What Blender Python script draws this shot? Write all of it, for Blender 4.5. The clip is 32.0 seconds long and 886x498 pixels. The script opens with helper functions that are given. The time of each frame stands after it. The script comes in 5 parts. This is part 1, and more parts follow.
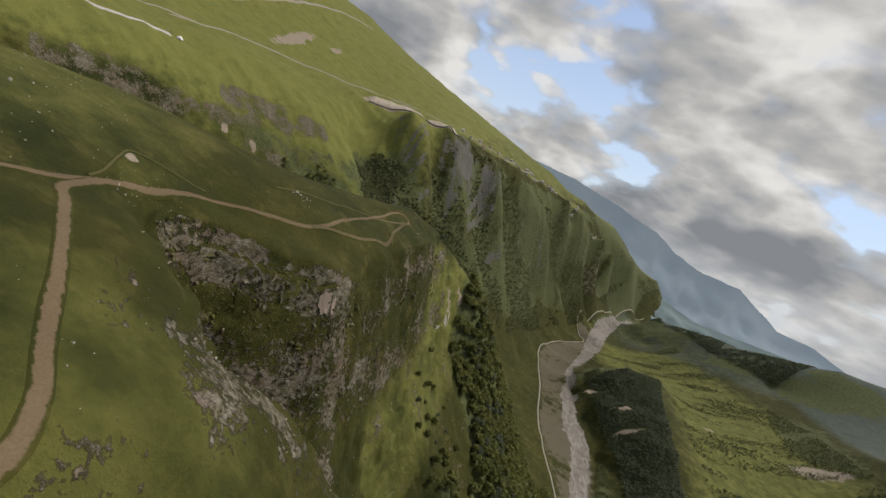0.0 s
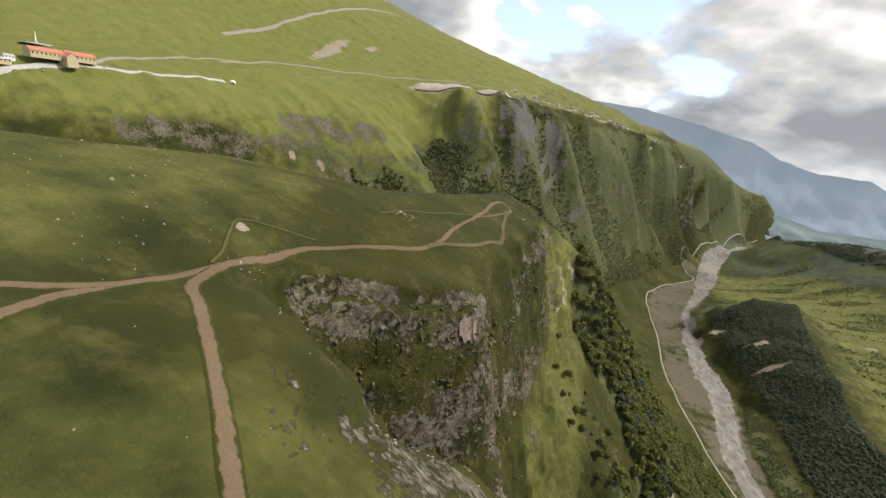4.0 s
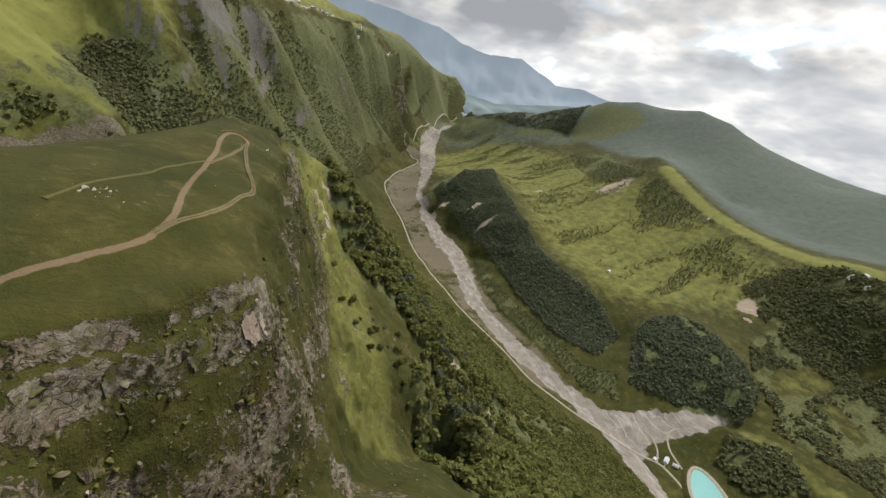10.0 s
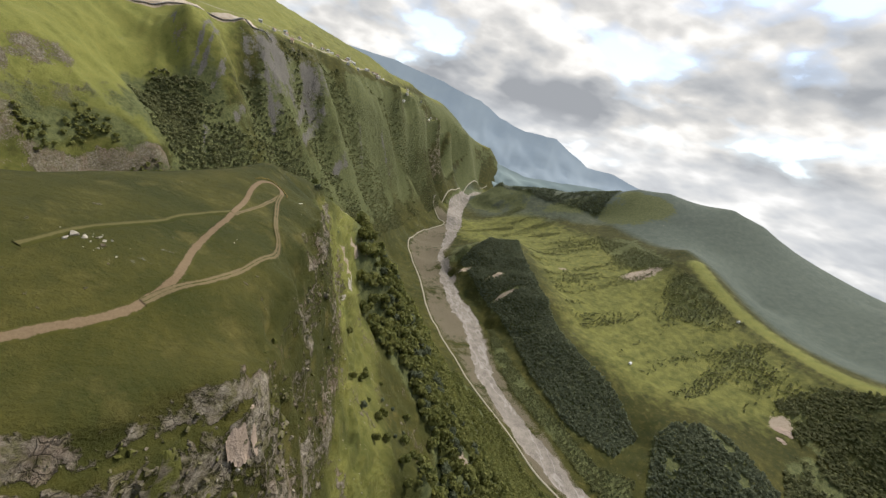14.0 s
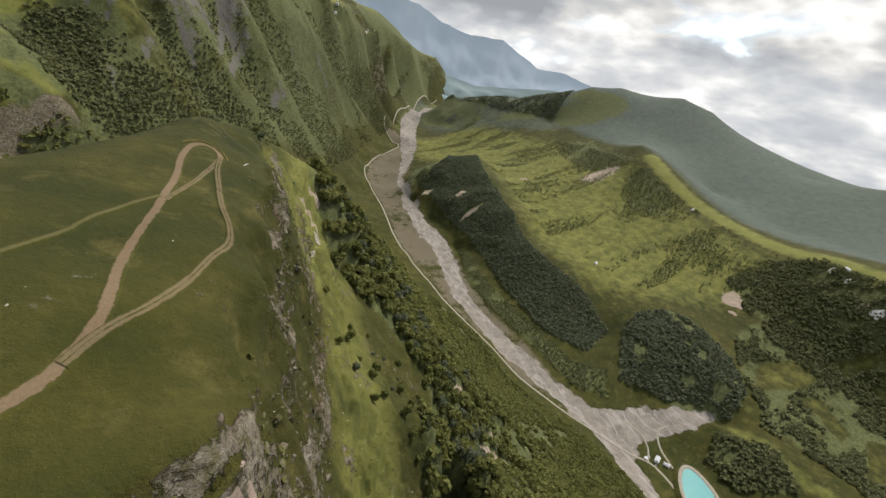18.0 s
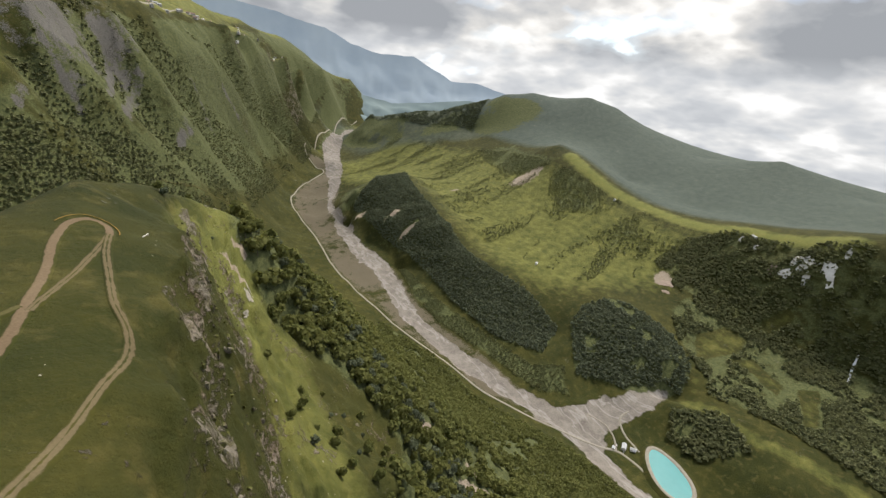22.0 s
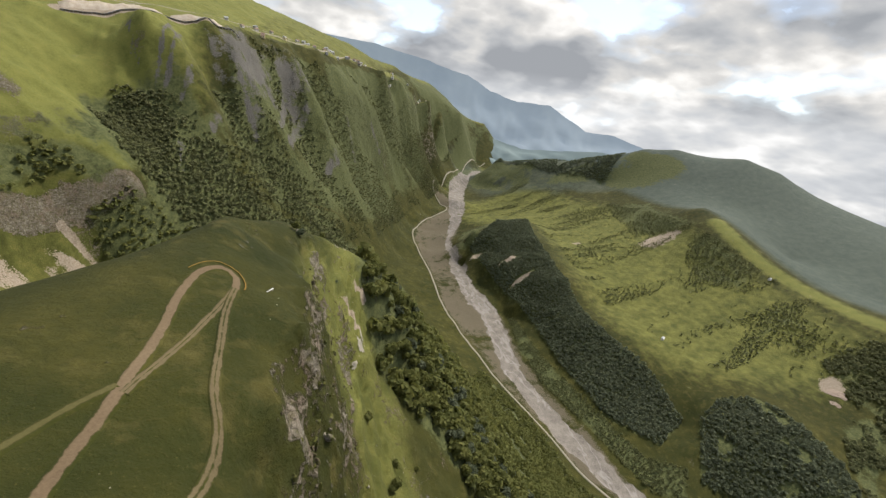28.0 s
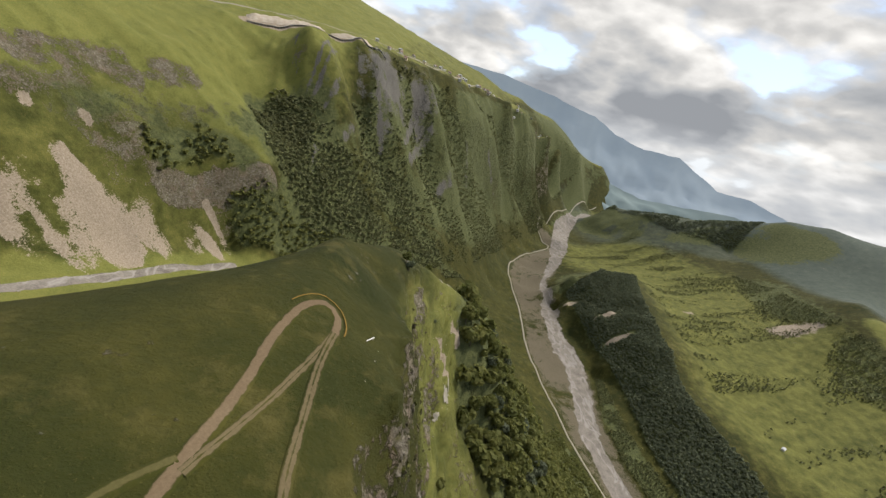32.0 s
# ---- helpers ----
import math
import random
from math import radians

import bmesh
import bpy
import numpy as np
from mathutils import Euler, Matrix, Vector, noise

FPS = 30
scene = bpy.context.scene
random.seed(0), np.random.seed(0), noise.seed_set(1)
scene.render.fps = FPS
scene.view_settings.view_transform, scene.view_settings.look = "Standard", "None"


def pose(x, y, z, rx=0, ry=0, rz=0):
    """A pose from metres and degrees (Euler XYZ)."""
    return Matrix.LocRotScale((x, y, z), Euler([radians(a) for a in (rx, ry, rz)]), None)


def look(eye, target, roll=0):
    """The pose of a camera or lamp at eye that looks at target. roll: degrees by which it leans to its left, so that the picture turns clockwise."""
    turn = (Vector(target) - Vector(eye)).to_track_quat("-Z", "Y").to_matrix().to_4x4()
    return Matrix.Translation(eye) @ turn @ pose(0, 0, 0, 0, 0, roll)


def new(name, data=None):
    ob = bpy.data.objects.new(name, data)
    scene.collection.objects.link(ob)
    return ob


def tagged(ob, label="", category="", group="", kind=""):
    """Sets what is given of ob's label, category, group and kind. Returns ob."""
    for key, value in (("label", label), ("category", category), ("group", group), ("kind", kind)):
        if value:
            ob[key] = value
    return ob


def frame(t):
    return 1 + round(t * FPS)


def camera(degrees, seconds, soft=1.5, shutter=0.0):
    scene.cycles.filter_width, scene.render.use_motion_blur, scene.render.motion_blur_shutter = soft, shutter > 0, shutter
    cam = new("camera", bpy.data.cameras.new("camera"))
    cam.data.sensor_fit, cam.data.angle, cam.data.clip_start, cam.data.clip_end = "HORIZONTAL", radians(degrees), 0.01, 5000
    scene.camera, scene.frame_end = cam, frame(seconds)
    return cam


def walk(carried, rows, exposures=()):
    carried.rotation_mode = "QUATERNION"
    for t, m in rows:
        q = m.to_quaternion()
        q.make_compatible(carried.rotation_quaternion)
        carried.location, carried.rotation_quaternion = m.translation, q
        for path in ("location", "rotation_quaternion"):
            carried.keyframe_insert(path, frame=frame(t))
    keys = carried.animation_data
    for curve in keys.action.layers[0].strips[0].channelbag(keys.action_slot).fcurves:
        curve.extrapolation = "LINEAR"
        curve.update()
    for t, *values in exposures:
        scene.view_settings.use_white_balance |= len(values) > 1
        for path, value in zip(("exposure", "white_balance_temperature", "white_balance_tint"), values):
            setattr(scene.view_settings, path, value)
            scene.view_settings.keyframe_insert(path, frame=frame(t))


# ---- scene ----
cam = camera(91.4, 32.0, soft=1.4)
# seconds, eye, and the turn as pose() takes it
PATH = [
    (0, 0.50, 0.30, 680.73, 77.42, -23.36, 6.12),
    (0.5, -2.83, 3.60, 680.21, 76.22, -24.05, 11.15),
    (1, -6.24, 6.76, 679.74, 74.88, -22.05, 14.89),
    (1.5, -9.74, 9.77, 679.35, 73.94, -20.37, 18.41),
    (2, -13.26, 12.67, 679.05, 73.48, -17.61, 20.45),
    (2.5, -16.75, 15.52, 678.84, 72.42, -14.40, 18.97),
    (3, -20.17, 18.38, 678.71, 72.11, -12.68, 18.26),
    (3.5, -23.37, 21.10, 678.95, 72.57, -9.40, 15.28),
    (5.5, -32.60, 29.08, 685.36, 71.07, -7.15, 2.67),
    (6, -34.02, 31.99, 685.91, 70.38, -5.20, -4.12),
    (6.5, -35.08, 35.26, 686.08, 69.27, -7.82, -9.12),
    (7, -35.96, 38.62, 686.09, 69.30, -7.38, -12.58),
    (7.5, -36.71, 41.93, 686.01, 69.06, -8.52, -13.42),
    (8, -37.33, 45.10, 685.93, 69.23, -9.04, -14.94),
    (8.5, -37.79, 48.15, 685.87, 68.43, -7.32, -20.14),
    (9, -38.04, 51.17, 685.81, 66.96, -6.61, -22.43),
    (9.5, -38.06, 54.28, 685.71, 65.93, -6.17, -22.70),
    (10, -37.95, 57.55, 685.52, 64.40, -7.43, -23.30),
    (10.5, -37.78, 61.08, 685.18, 63.87, -8.55, -24.90),
    (11, -37.62, 64.89, 684.69, 63.79, -12.16, -22.38),
    (11.5, -37.50, 68.96, 684.11, 64.14, -14.61, -20.45),
    (12, -37.43, 73.23, 683.51, 66.22, -13.86, -21.05),
    (12.5, -37.43, 77.59, 682.98, 68.16, -11.00, -21.76),
    (13, -37.45, 81.97, 682.57, 69.64, -12.28, -19.85),
    (13.5, -37.46, 86.20, 682.43, 71.68, -14.29, -18.00),
    (15.5, -38.07, 100.57, 685.81, 69.06, -8.48, -22.02),
    (16, -38.15, 104.06, 686.01, 67.31, -6.82, -23.55),
    (16.5, -38.10, 107.58, 685.91, 64.77, -7.16, -24.39),
    (17, -37.93, 111.13, 685.67, 63.87, -9.22, -23.46),
    (17.5, -37.62, 114.62, 685.34, 63.07, -11.37, -22.53),
    (18, -37.16, 117.95, 684.99, 62.46, -8.93, -25.99),
    (18.5, -36.58, 121.05, 684.70, 62.59, -9.97, -27.18),
    (19, -35.97, 123.97, 684.63, 63.45, -11.13, -27.50),
    (19.5, -35.36, 126.79, 684.83, 65.17, -10.96, -29.88),
    (20, -34.64, 129.65, 685.17, 65.29, -8.73, -31.11),
    (20.5, -33.72, 132.55, 685.48, 65.78, -6.63, -33.17),
    (21, -32.71, 135.46, 685.70, 65.81, -3.14, -36.57),
    (21.5, -31.71, 138.35, 685.87, 66.22, -5.13, -36.12),
    (22, -30.73, 141.23, 686.04, 65.69, -5.09, -36.86),
    (22.5, -29.72, 144.06, 686.21, 64.53, -5.75, -37.07),
    (23, -28.76, 146.72, 686.34, 64.49, -8.73, -33.53),
    (23.5, -27.95, 149.18, 686.38, 64.81, -4.37, -33.15),
    (24, -27.30, 151.47, 686.34, 65.15, -6.35, -32.35),
    (24.5, -26.71, 153.82, 686.30, 65.19, -9.19, -30.30),
    (26.5, -24.27, 165.69, 686.90, 65.58, -12.14, -21.66),
    (27, -24.24, 169.15, 687.17, 67.12, -9.39, -20.59),
    (27.5, -24.38, 172.80, 687.47, 67.84, -9.23, -20.30),
    (28, -24.57, 176.47, 687.76, 69.27, -7.26, -20.16),
    (28.5, -24.80, 180.10, 688.03, 70.23, -6.64, -18.45),
    (29, -25.09, 183.64, 688.25, 69.98, -8.03, -17.13),
    (29.5, -25.46, 187.18, 688.37, 69.35, -8.29, -18.34),
    (30, -25.94, 190.79, 688.34, 69.85, -11.64, -16.54),
    (30.5, -26.59, 194.48, 688.17, 70.01, -14.48, -14.92),
    (31, -27.41, 198.18, 687.90, 69.68, -15.16, -13.32),
    (31.5, -28.40, 201.82, 687.60, 69.63, -14.15, -9.32),
    (32, -29.52, 205.41, 687.30, 70.03, -13.42, -4.57),
]
walk(cam, [(t, pose(x, y, z, rx, ry, rz)) for t, x, y, z, rx, ry, rz in PATH],
     [(0.0, 0.38), (1.0, 0.54), (2.0, 0.78), (3.0, 0.96), (6.0, 1.02), (10.0, 1.06), (13.5, 1.10), (16.0, 0.84), (18.0, 1.02), (26.0, 1.06), (29.0, 1.0), (32.0, 0.88)])

# ---- world, sun ----
SUN_AZ, SUN_EL = 68.0, 51.0


def nd(tree, kind, **sets):
    node = tree.nodes.new(kind)
    for key, value in sets.items():
        if key == "inputs":
            for k, v in value.items():
                node.inputs[k].default_value = v
        else:
            setattr(node, key, value)
    return node


def ramp(tree, stops, source=None):
    node = tree.nodes.new("ShaderNodeValToRGB")
    els = node.color_ramp.elements
    while len(els) < len(stops):
        els.new(0.5)
    for el, (at, col) in zip(els, stops):
        el.position = at
        el.color = (*col, 1) if isinstance(col, tuple) else (col, col, col, 1)
    if source is not None:
        tree.links.new(source, node.inputs[0])
    return node


def mathn(tree, op, a, b=None, c=None, clamp=False):
    node = tree.nodes.new("ShaderNodeMath")
    node.operation, node.use_clamp = op, clamp
    for slot, v in zip(node.inputs, (a, b, c)):
        if v is None:
            continue
        if isinstance(v, (int, float)):
            slot.default_value = v
        else:
            tree.links.new(v, slot)
    return node.outputs[0]


def mixc(tree, fac, a, b):
    node = tree.nodes.new("ShaderNodeMix")
    node.data_type = "RGBA"
    for slot, v in ((node.inputs[0], fac), (node.inputs[6], a), (node.inputs[7], b)):
        if isinstance(v, tuple):
            slot.default_value = (*v, 1)
        elif isinstance(v, (int, float)):
            slot.default_value = v
        else:
            tree.links.new(v, slot)
    return node.outputs[2]


def noise_tex(tree, vec, scale, detail=4.0, rough=0.55, distortion=0.0):
    node = nd(tree, "ShaderNodeTexNoise", inputs={"Scale": scale, "Detail": detail, "Roughness": rough, "Distortion": distortion})
    if vec is not None:
        tree.links.new(vec, node.inputs["Vector"])
    return node.outputs["Fac"]


world = bpy.data.worlds.new("sky")
scene.world = world
world.use_nodes = True
wt = world.node_tree
wt.nodes.clear()
sky = nd(wt, "ShaderNodeTexSky", sky_type="NISHITA", sun_disc=False, sun_elevation=radians(SUN_EL), sun_rotation=radians(SUN_AZ), altitude=2200.0, air_density=1.0, dust_density=1.5, ozone_density=1.0)
tc = nd(wt, "ShaderNodeTexCoord")
sep = nd(wt, "ShaderNodeSeparateXYZ")
wt.links.new(tc.outputs["Generated"], sep.inputs[0])
# a flat cloud deck seen from below: the direction laid onto a plane overhead
up = mathn(wt, "ADD", mathn(wt, "MAXIMUM", mathn(wt, "ADD", sep.outputs[2], 0.15), 0.0), 0.30)
plane = nd(wt, "ShaderNodeCombineXYZ")
wt.links.new(mathn(wt, "DIVIDE", sep.outputs[0], up), plane.inputs[0])
wt.links.new(mathn(wt, "DIVIDE", sep.outputs[1], up), plane.inputs[1])
wt.links.new(mathn(wt, "MULTIPLY", sep.outputs[2], 1.6), plane.inputs[2])
def cloud_mass(vec):
    """Heaped cloud: broad masses with rounded lumps of three sizes."""
    nv = nd(wt, "ShaderNodeTexNoise", inputs={"Scale": 5.0, "Detail": 4.0})
    wt.links.new(vec, nv.inputs["Vector"])
    sc = nd(wt, "ShaderNodeVectorMath", operation="SCALE", inputs={"Scale": 0.13})
    wt.links.new(nv.outputs["Color"], sc.inputs[0])
    ad = nd(wt, "ShaderNodeVectorMath", operation="ADD")
    wt.links.new(vec, ad.inputs[0])
    wt.links.new(sc.outputs[0], ad.inputs[1])
    mass = noise_tex(wt, vec, 1.7, 3.0, 0.5)
    total = mathn(wt, "MULTIPLY", mass, 1.0)
    for scale, amount in ((3.6, 0.20), (8.0, 0.11), (18.0, 0.06)):
        vo = nd(wt, "ShaderNodeTexVoronoi", feature="SMOOTH_F1", inputs={"Scale": scale, "Smoothness": 0.35})
        wt.links.new(ad.outputs[0], vo.inputs["Vector"])
        total = mathn(wt, "ADD", total, mathn(wt, "MULTIPLY", mathn(wt, "SUBTRACT", 0.5, vo.outputs["Distance"]), amount))
    return mathn(wt, "ADD", total, mathn(wt, "MULTIPLY", mathn(wt, "SUBTRACT", noise_tex(wt, vec, 14.0, 6.0, 0.6), 0.5), 0.10))


shift = nd(wt, "ShaderNodeVectorMath", operation="ADD")
wt.links.new(plane.outputs[0], shift.inputs[0])
shift.inputs[1].default_value = (0.055, 0.03, 0.07)
dense = cloud_mass(plane.outputs[0])
ahead = cloud_mass(shift.outputs[0])
thin = mathn(wt, "MULTIPLY", mathn(wt, "MAXIMUM", mathn(wt, "SUBTRACT", sep.outputs[2], 0.30), 0.0), 0.20)
body = mathn(wt, "SUBTRACT", dense, thin)
# the deck closes towards the sun and tears open ahead, high over the plateau
open_way = Vector((math.sin(radians(8)) * math.cos(radians(20)), math.cos(radians(8)) * math.cos(radians(20)), math.sin(radians(20))))
gap = nd(wt, "ShaderNodeVectorMath", operation="DOT_PRODUCT")
wt.links.new(tc.outputs["Generated"], gap.inputs[0])
gap.inputs[1].default_value = open_way
body = mathn(wt, "ADD", body, ramp(wt, [(0.08, 0.05), (0.22, 0.0)], sep.outputs[2]).outputs[0])
body = mathn(wt, "SUBTRACT", mathn(wt, "ADD", body, 0.055), mathn(wt, "MULTIPLY", ramp(wt, [(0.90, 0.0), (0.985, 1.0)], gap.outputs["Value"]).outputs[0], 0.075))
cover = ramp(wt, [(0.405, 0.0), (0.45, 0.75), (0.52, 1.0)], body)
lit = mathn(wt, "ADD", mathn(wt, "MULTIPLY", mathn(wt, "SUBTRACT", dense, ahead), 3.2), 0.62)
lit = mathn(wt, "ADD", lit, mathn(wt, "MULTIPLY", mathn(wt, "SUBTRACT", noise_tex(wt, plane.outputs[0], 2.3, 2.0), 0.5), 1.6))
lit = mathn(wt, "SUBTRACT", lit, mathn(wt, "MULTIPLY", mathn(wt, "MAXIMUM", mathn(wt, "SUBTRACT", body, 0.50), 0.0), 2.0))
tone = ramp(wt, [(0.02, (1.20, 1.26, 1.35)), (0.32, (1.72, 1.76, 1.82)), (0.58, (2.4, 2.36, 2.30)), (0.95, (4.0, 3.9, 3.74))], lit)
# thin bright haze low over the hills and round the sun
glow = nd(wt, "ShaderNodeVectorMath", operation="DOT_PRODUCT")
sun_way = Vector((math.sin(radians(SUN_AZ)) * math.cos(radians(SUN_EL)), math.cos(radians(SUN_AZ)) * math.cos(radians(SUN_EL)), math.sin(radians(SUN_EL))))
wt.links.new(tc.outputs["Generated"], glow.inputs[0])
glow.inputs[1].default_value = sun_way
near_sun = ramp(wt, [(0.80, 0.0), (0.91, 0.08), (0.97, 0.22), (1.0, 1.0)], glow.outputs["Value"]).outputs[0]
cloud = mixc(wt, near_sun, tone.outputs[0], (16.0, 15.6, 14.8))
low = ramp(wt, [(0.0, 0.4), (0.05, 0.0)], sep.outputs[2]).outputs[0]
veil = ramp(wt, [(0.0, 0.85), (0.30, 0.45), (0.6, 0.3)], sep.outputs[2]).outputs[0]
clear_sky = mixc(wt, veil, sky.outputs[0], (2.9, 3.2, 3.65))
full = mixc(wt, cover.outputs[0], clear_sky, cloud)
full = mixc(wt, low, full, (2.8, 2.88, 3.0))
full = mixc(wt, mathn(wt, "MULTIPLY", near_sun, 0.8), full, (18.0, 17.5, 16.5))
bg = nd(wt, "ShaderNodeBackground", inputs={"Strength": 0.15})
wt.links.new(full, bg.inputs[0])
wo = nd(wt, "ShaderNodeOutputWorld")
wt.links.new(bg.outputs[0], wo.inputs[0])

sun = new("sun", bpy.data.lights.new("sun", "SUN"))
sun.data.energy, sun.data.angle, sun.data.color = 2.25, radians(3.0), (1.0, 0.90, 0.77)
sun.matrix_world = look((0, 0, 0), -sun_way)

# ---- materials ----
def material(name, rough=0.9):
    m = bpy.data.materials.new(name)
    m.use_nodes = True
    t = m.node_tree
    b = t.nodes["Principled BSDF"]
    b.inputs["Roughness"].default_value = rough
    b.inputs["Specular IOR Level"].default_value = 0.2
    return m, t, b


def attr(tree, name):
    return nd(tree, "ShaderNodeAttribute", attribute_name=name).outputs["Fac"]


def bump(tree, bsdf, height, strength, distance):
    node = nd(tree, "ShaderNodeBump", inputs={"Strength": strength, "Distance": distance})
    tree.links.new(height, node.inputs["Height"])
    tree.links.new(node.outputs[0], bsdf.inputs["Normal"])


def place(tree):
    return nd(tree, "ShaderNodeNewGeometry").outputs["Position"]


def add(t, a, b):
    return mathn(t, "ADD", a, b)


def mul(t, a, b):
    return mathn(t, "MULTIPLY", a, b)


def sub(t, a, b):
    return mathn(t, "SUBTRACT", a, b)


def step(t, a, b, v):
    return ramp(t, [(a, 0.0), (b, 1.0)], v).outputs[0]


def plain(name, col, col2, scale, rough=0.85, bump_by=0.3, bump_size=0.05, metal=0.0, detail=5.0):
    """Two tones of one surface, mixed by noise at real size."""
    m, t, b = material(name, rough)
    p = nd(t, "ShaderNodeTexCoord").outputs["Object"]
    n = noise_tex(t, p, scale, detail)
    n2 = noise_tex(t, p, scale * 6, 3.0)
    f = step(t, 0.3, 0.7, add(t, mul(t, n, 0.7), mul(t, n2, 0.3)))
    t.links.new(mixc(t, f, col, col2), b.inputs["Base Color"])
    b.inputs["Metallic"].default_value = metal
    bump(t, b, n2, bump_by, bump_size)
    return m


def grass_colour(t, p):
    """Alpine turf: broad drifts, patches and tufts."""
    big, mid, fine = noise_tex(t, p, 0.006, 5.0), noise_tex(t, p, 0.04, 6.0, 0.6), noise_tex(t, p, 0.4, 6.0, 0.65)
    tuft = noise_tex(t, p, 1.8, 4.0, 0.7)
    blend = add(t, mul(t, big, 0.45), mul(t, mid, 0.55))
    grass = ramp(t, [(0.36, (0.017, 0.022, 0.003)), (0.45, (0.026, 0.029, 0.004)), (0.54, (0.039, 0.039, 0.006)), (0.66, (0.070, 0.063, 0.013))], blend).outputs[0]
    grass = mixc(t, ramp(t, [(0.36, 0.45), (0.60, 0.0)], fine).outputs[0], grass, (0.025, 0.030, 0.006))
    grass = mixc(t, ramp(t, [(0.60, 0.0), (0.78, 0.40)], tuft).outputs[0], grass, (0.17, 0.155, 0.05))
    worn = noise_tex(t, warped(t, p, 0.05, 8.0), 0.085, 5.0, 0.65)
    grass = mixc(t, ramp(t, [(0.54, 0.0), (0.68, 0.45)], worn).outputs[0], grass, (0.105, 0.088, 0.026))
    return grass, big, mid, fine, tuft


def warped(t, p, scale, by):
    nv = nd(t, "ShaderNodeTexNoise", inputs={"Scale": scale, "Detail": 3.0})
    t.links.new(p, nv.inputs["Vector"])
    sc = nd(t, "ShaderNodeVectorMath", operation="SCALE", inputs={"Scale": by})
    t.links.new(nv.outputs["Color"], sc.inputs[0])
    ad = nd(t, "ShaderNodeVectorMath", operation="ADD")
    t.links.new(p, ad.inputs[0])
    t.links.new(sc.outputs[0], ad.inputs[1])
    return ad.outputs[0]


def stone_colour(t, p, mid, fine):
    """Weathered volcanic rock: broken blocks of many tones in tilted beds, with stains and moss in the hollows."""
    flat = nd(t, "ShaderNodeVectorMath", operation="MULTIPLY")
    t.links.new(warped(t, p, 0.10, 10.0), flat.inputs[0])
    flat.inputs[1].default_value = (1.0, 1.0, 1.9)
    w = flat.outputs[0]
    blocks = []
    for scale in (0.16, 0.42, 1.1):
        v = nd(t, "ShaderNodeTexVoronoi", feature="F1", inputs={"Scale": scale, "Randomness": 1.0})
        t.links.new(w, v.inputs["Vector"])
        blocks.append(nd_value(t, v.outputs["Color"]))
    crack = nd(t, "ShaderNodeTexVoronoi", feature="DISTANCE_TO_EDGE", inputs={"Scale": 0.30, "Randomness": 1.0})
    t.links.new(warped(t, w, 0.6, 1.6), crack.inputs["Vector"])
    broken = noise_tex(t, p, 0.16, 4.0, 0.6)
    joint = add(t, step(t, 0.0, 0.07, crack.outputs["Distance"]), step(t, 0.44, 0.60, broken))
    cells = add(t, add(t, mul(t, blocks[0], 0.25), mul(t, blocks[1], 0.40)), mul(t, blocks[2], 0.35))
    grain = noise_tex(t, p, 2.2, 6.0, 0.75)
    tone = add(t, add(t, mul(t, fine, 0.26), mul(t, mid, 0.20)), add(t, mul(t, cells, 0.24), mul(t, grain, 0.30)))
    stone = ramp(t, [(0.36, (0.040, 0.034, 0.024)), (0.45, (0.095, 0.082, 0.060)), (0.54, (0.155, 0.137, 0.106)), (0.68, (0.29, 0.265, 0.220))], tone).outputs[0]
    stone = mixc(t, mul(t, step(t, 0.50, 0.62, noise_tex(t, p, 0.05, 4.0, 0.6)), 0.5), stone, mixc(t, fine, (0.11, 0.075, 0.055), (0.20, 0.145, 0.11)))
    moss = mul(t, step(t, 0.48, 0.60, add(t, mul(t, noise_tex(t, p, 0.35, 5.0, 0.65), 0.7), mul(t, grain, 0.3))), 0.75)
    stone = mixc(t, moss, stone, (0.062, 0.060, 0.014))
    return mixc(t, mathn(t, "MINIMUM", joint, 1.0), mixc(t, 0.55, stone, (0.030, 0.026, 0.016)), stone), add(t, mul(t, mathn(t, "MINIMUM", joint, 1.0), 0.6), mul(t, cells, 0.9))


def nd_value(t, colour):
    sp = nd(t, "ShaderNodeSeparateColor")
    t.links.new(colour, sp.inputs[0])
    return sp.outputs[0]


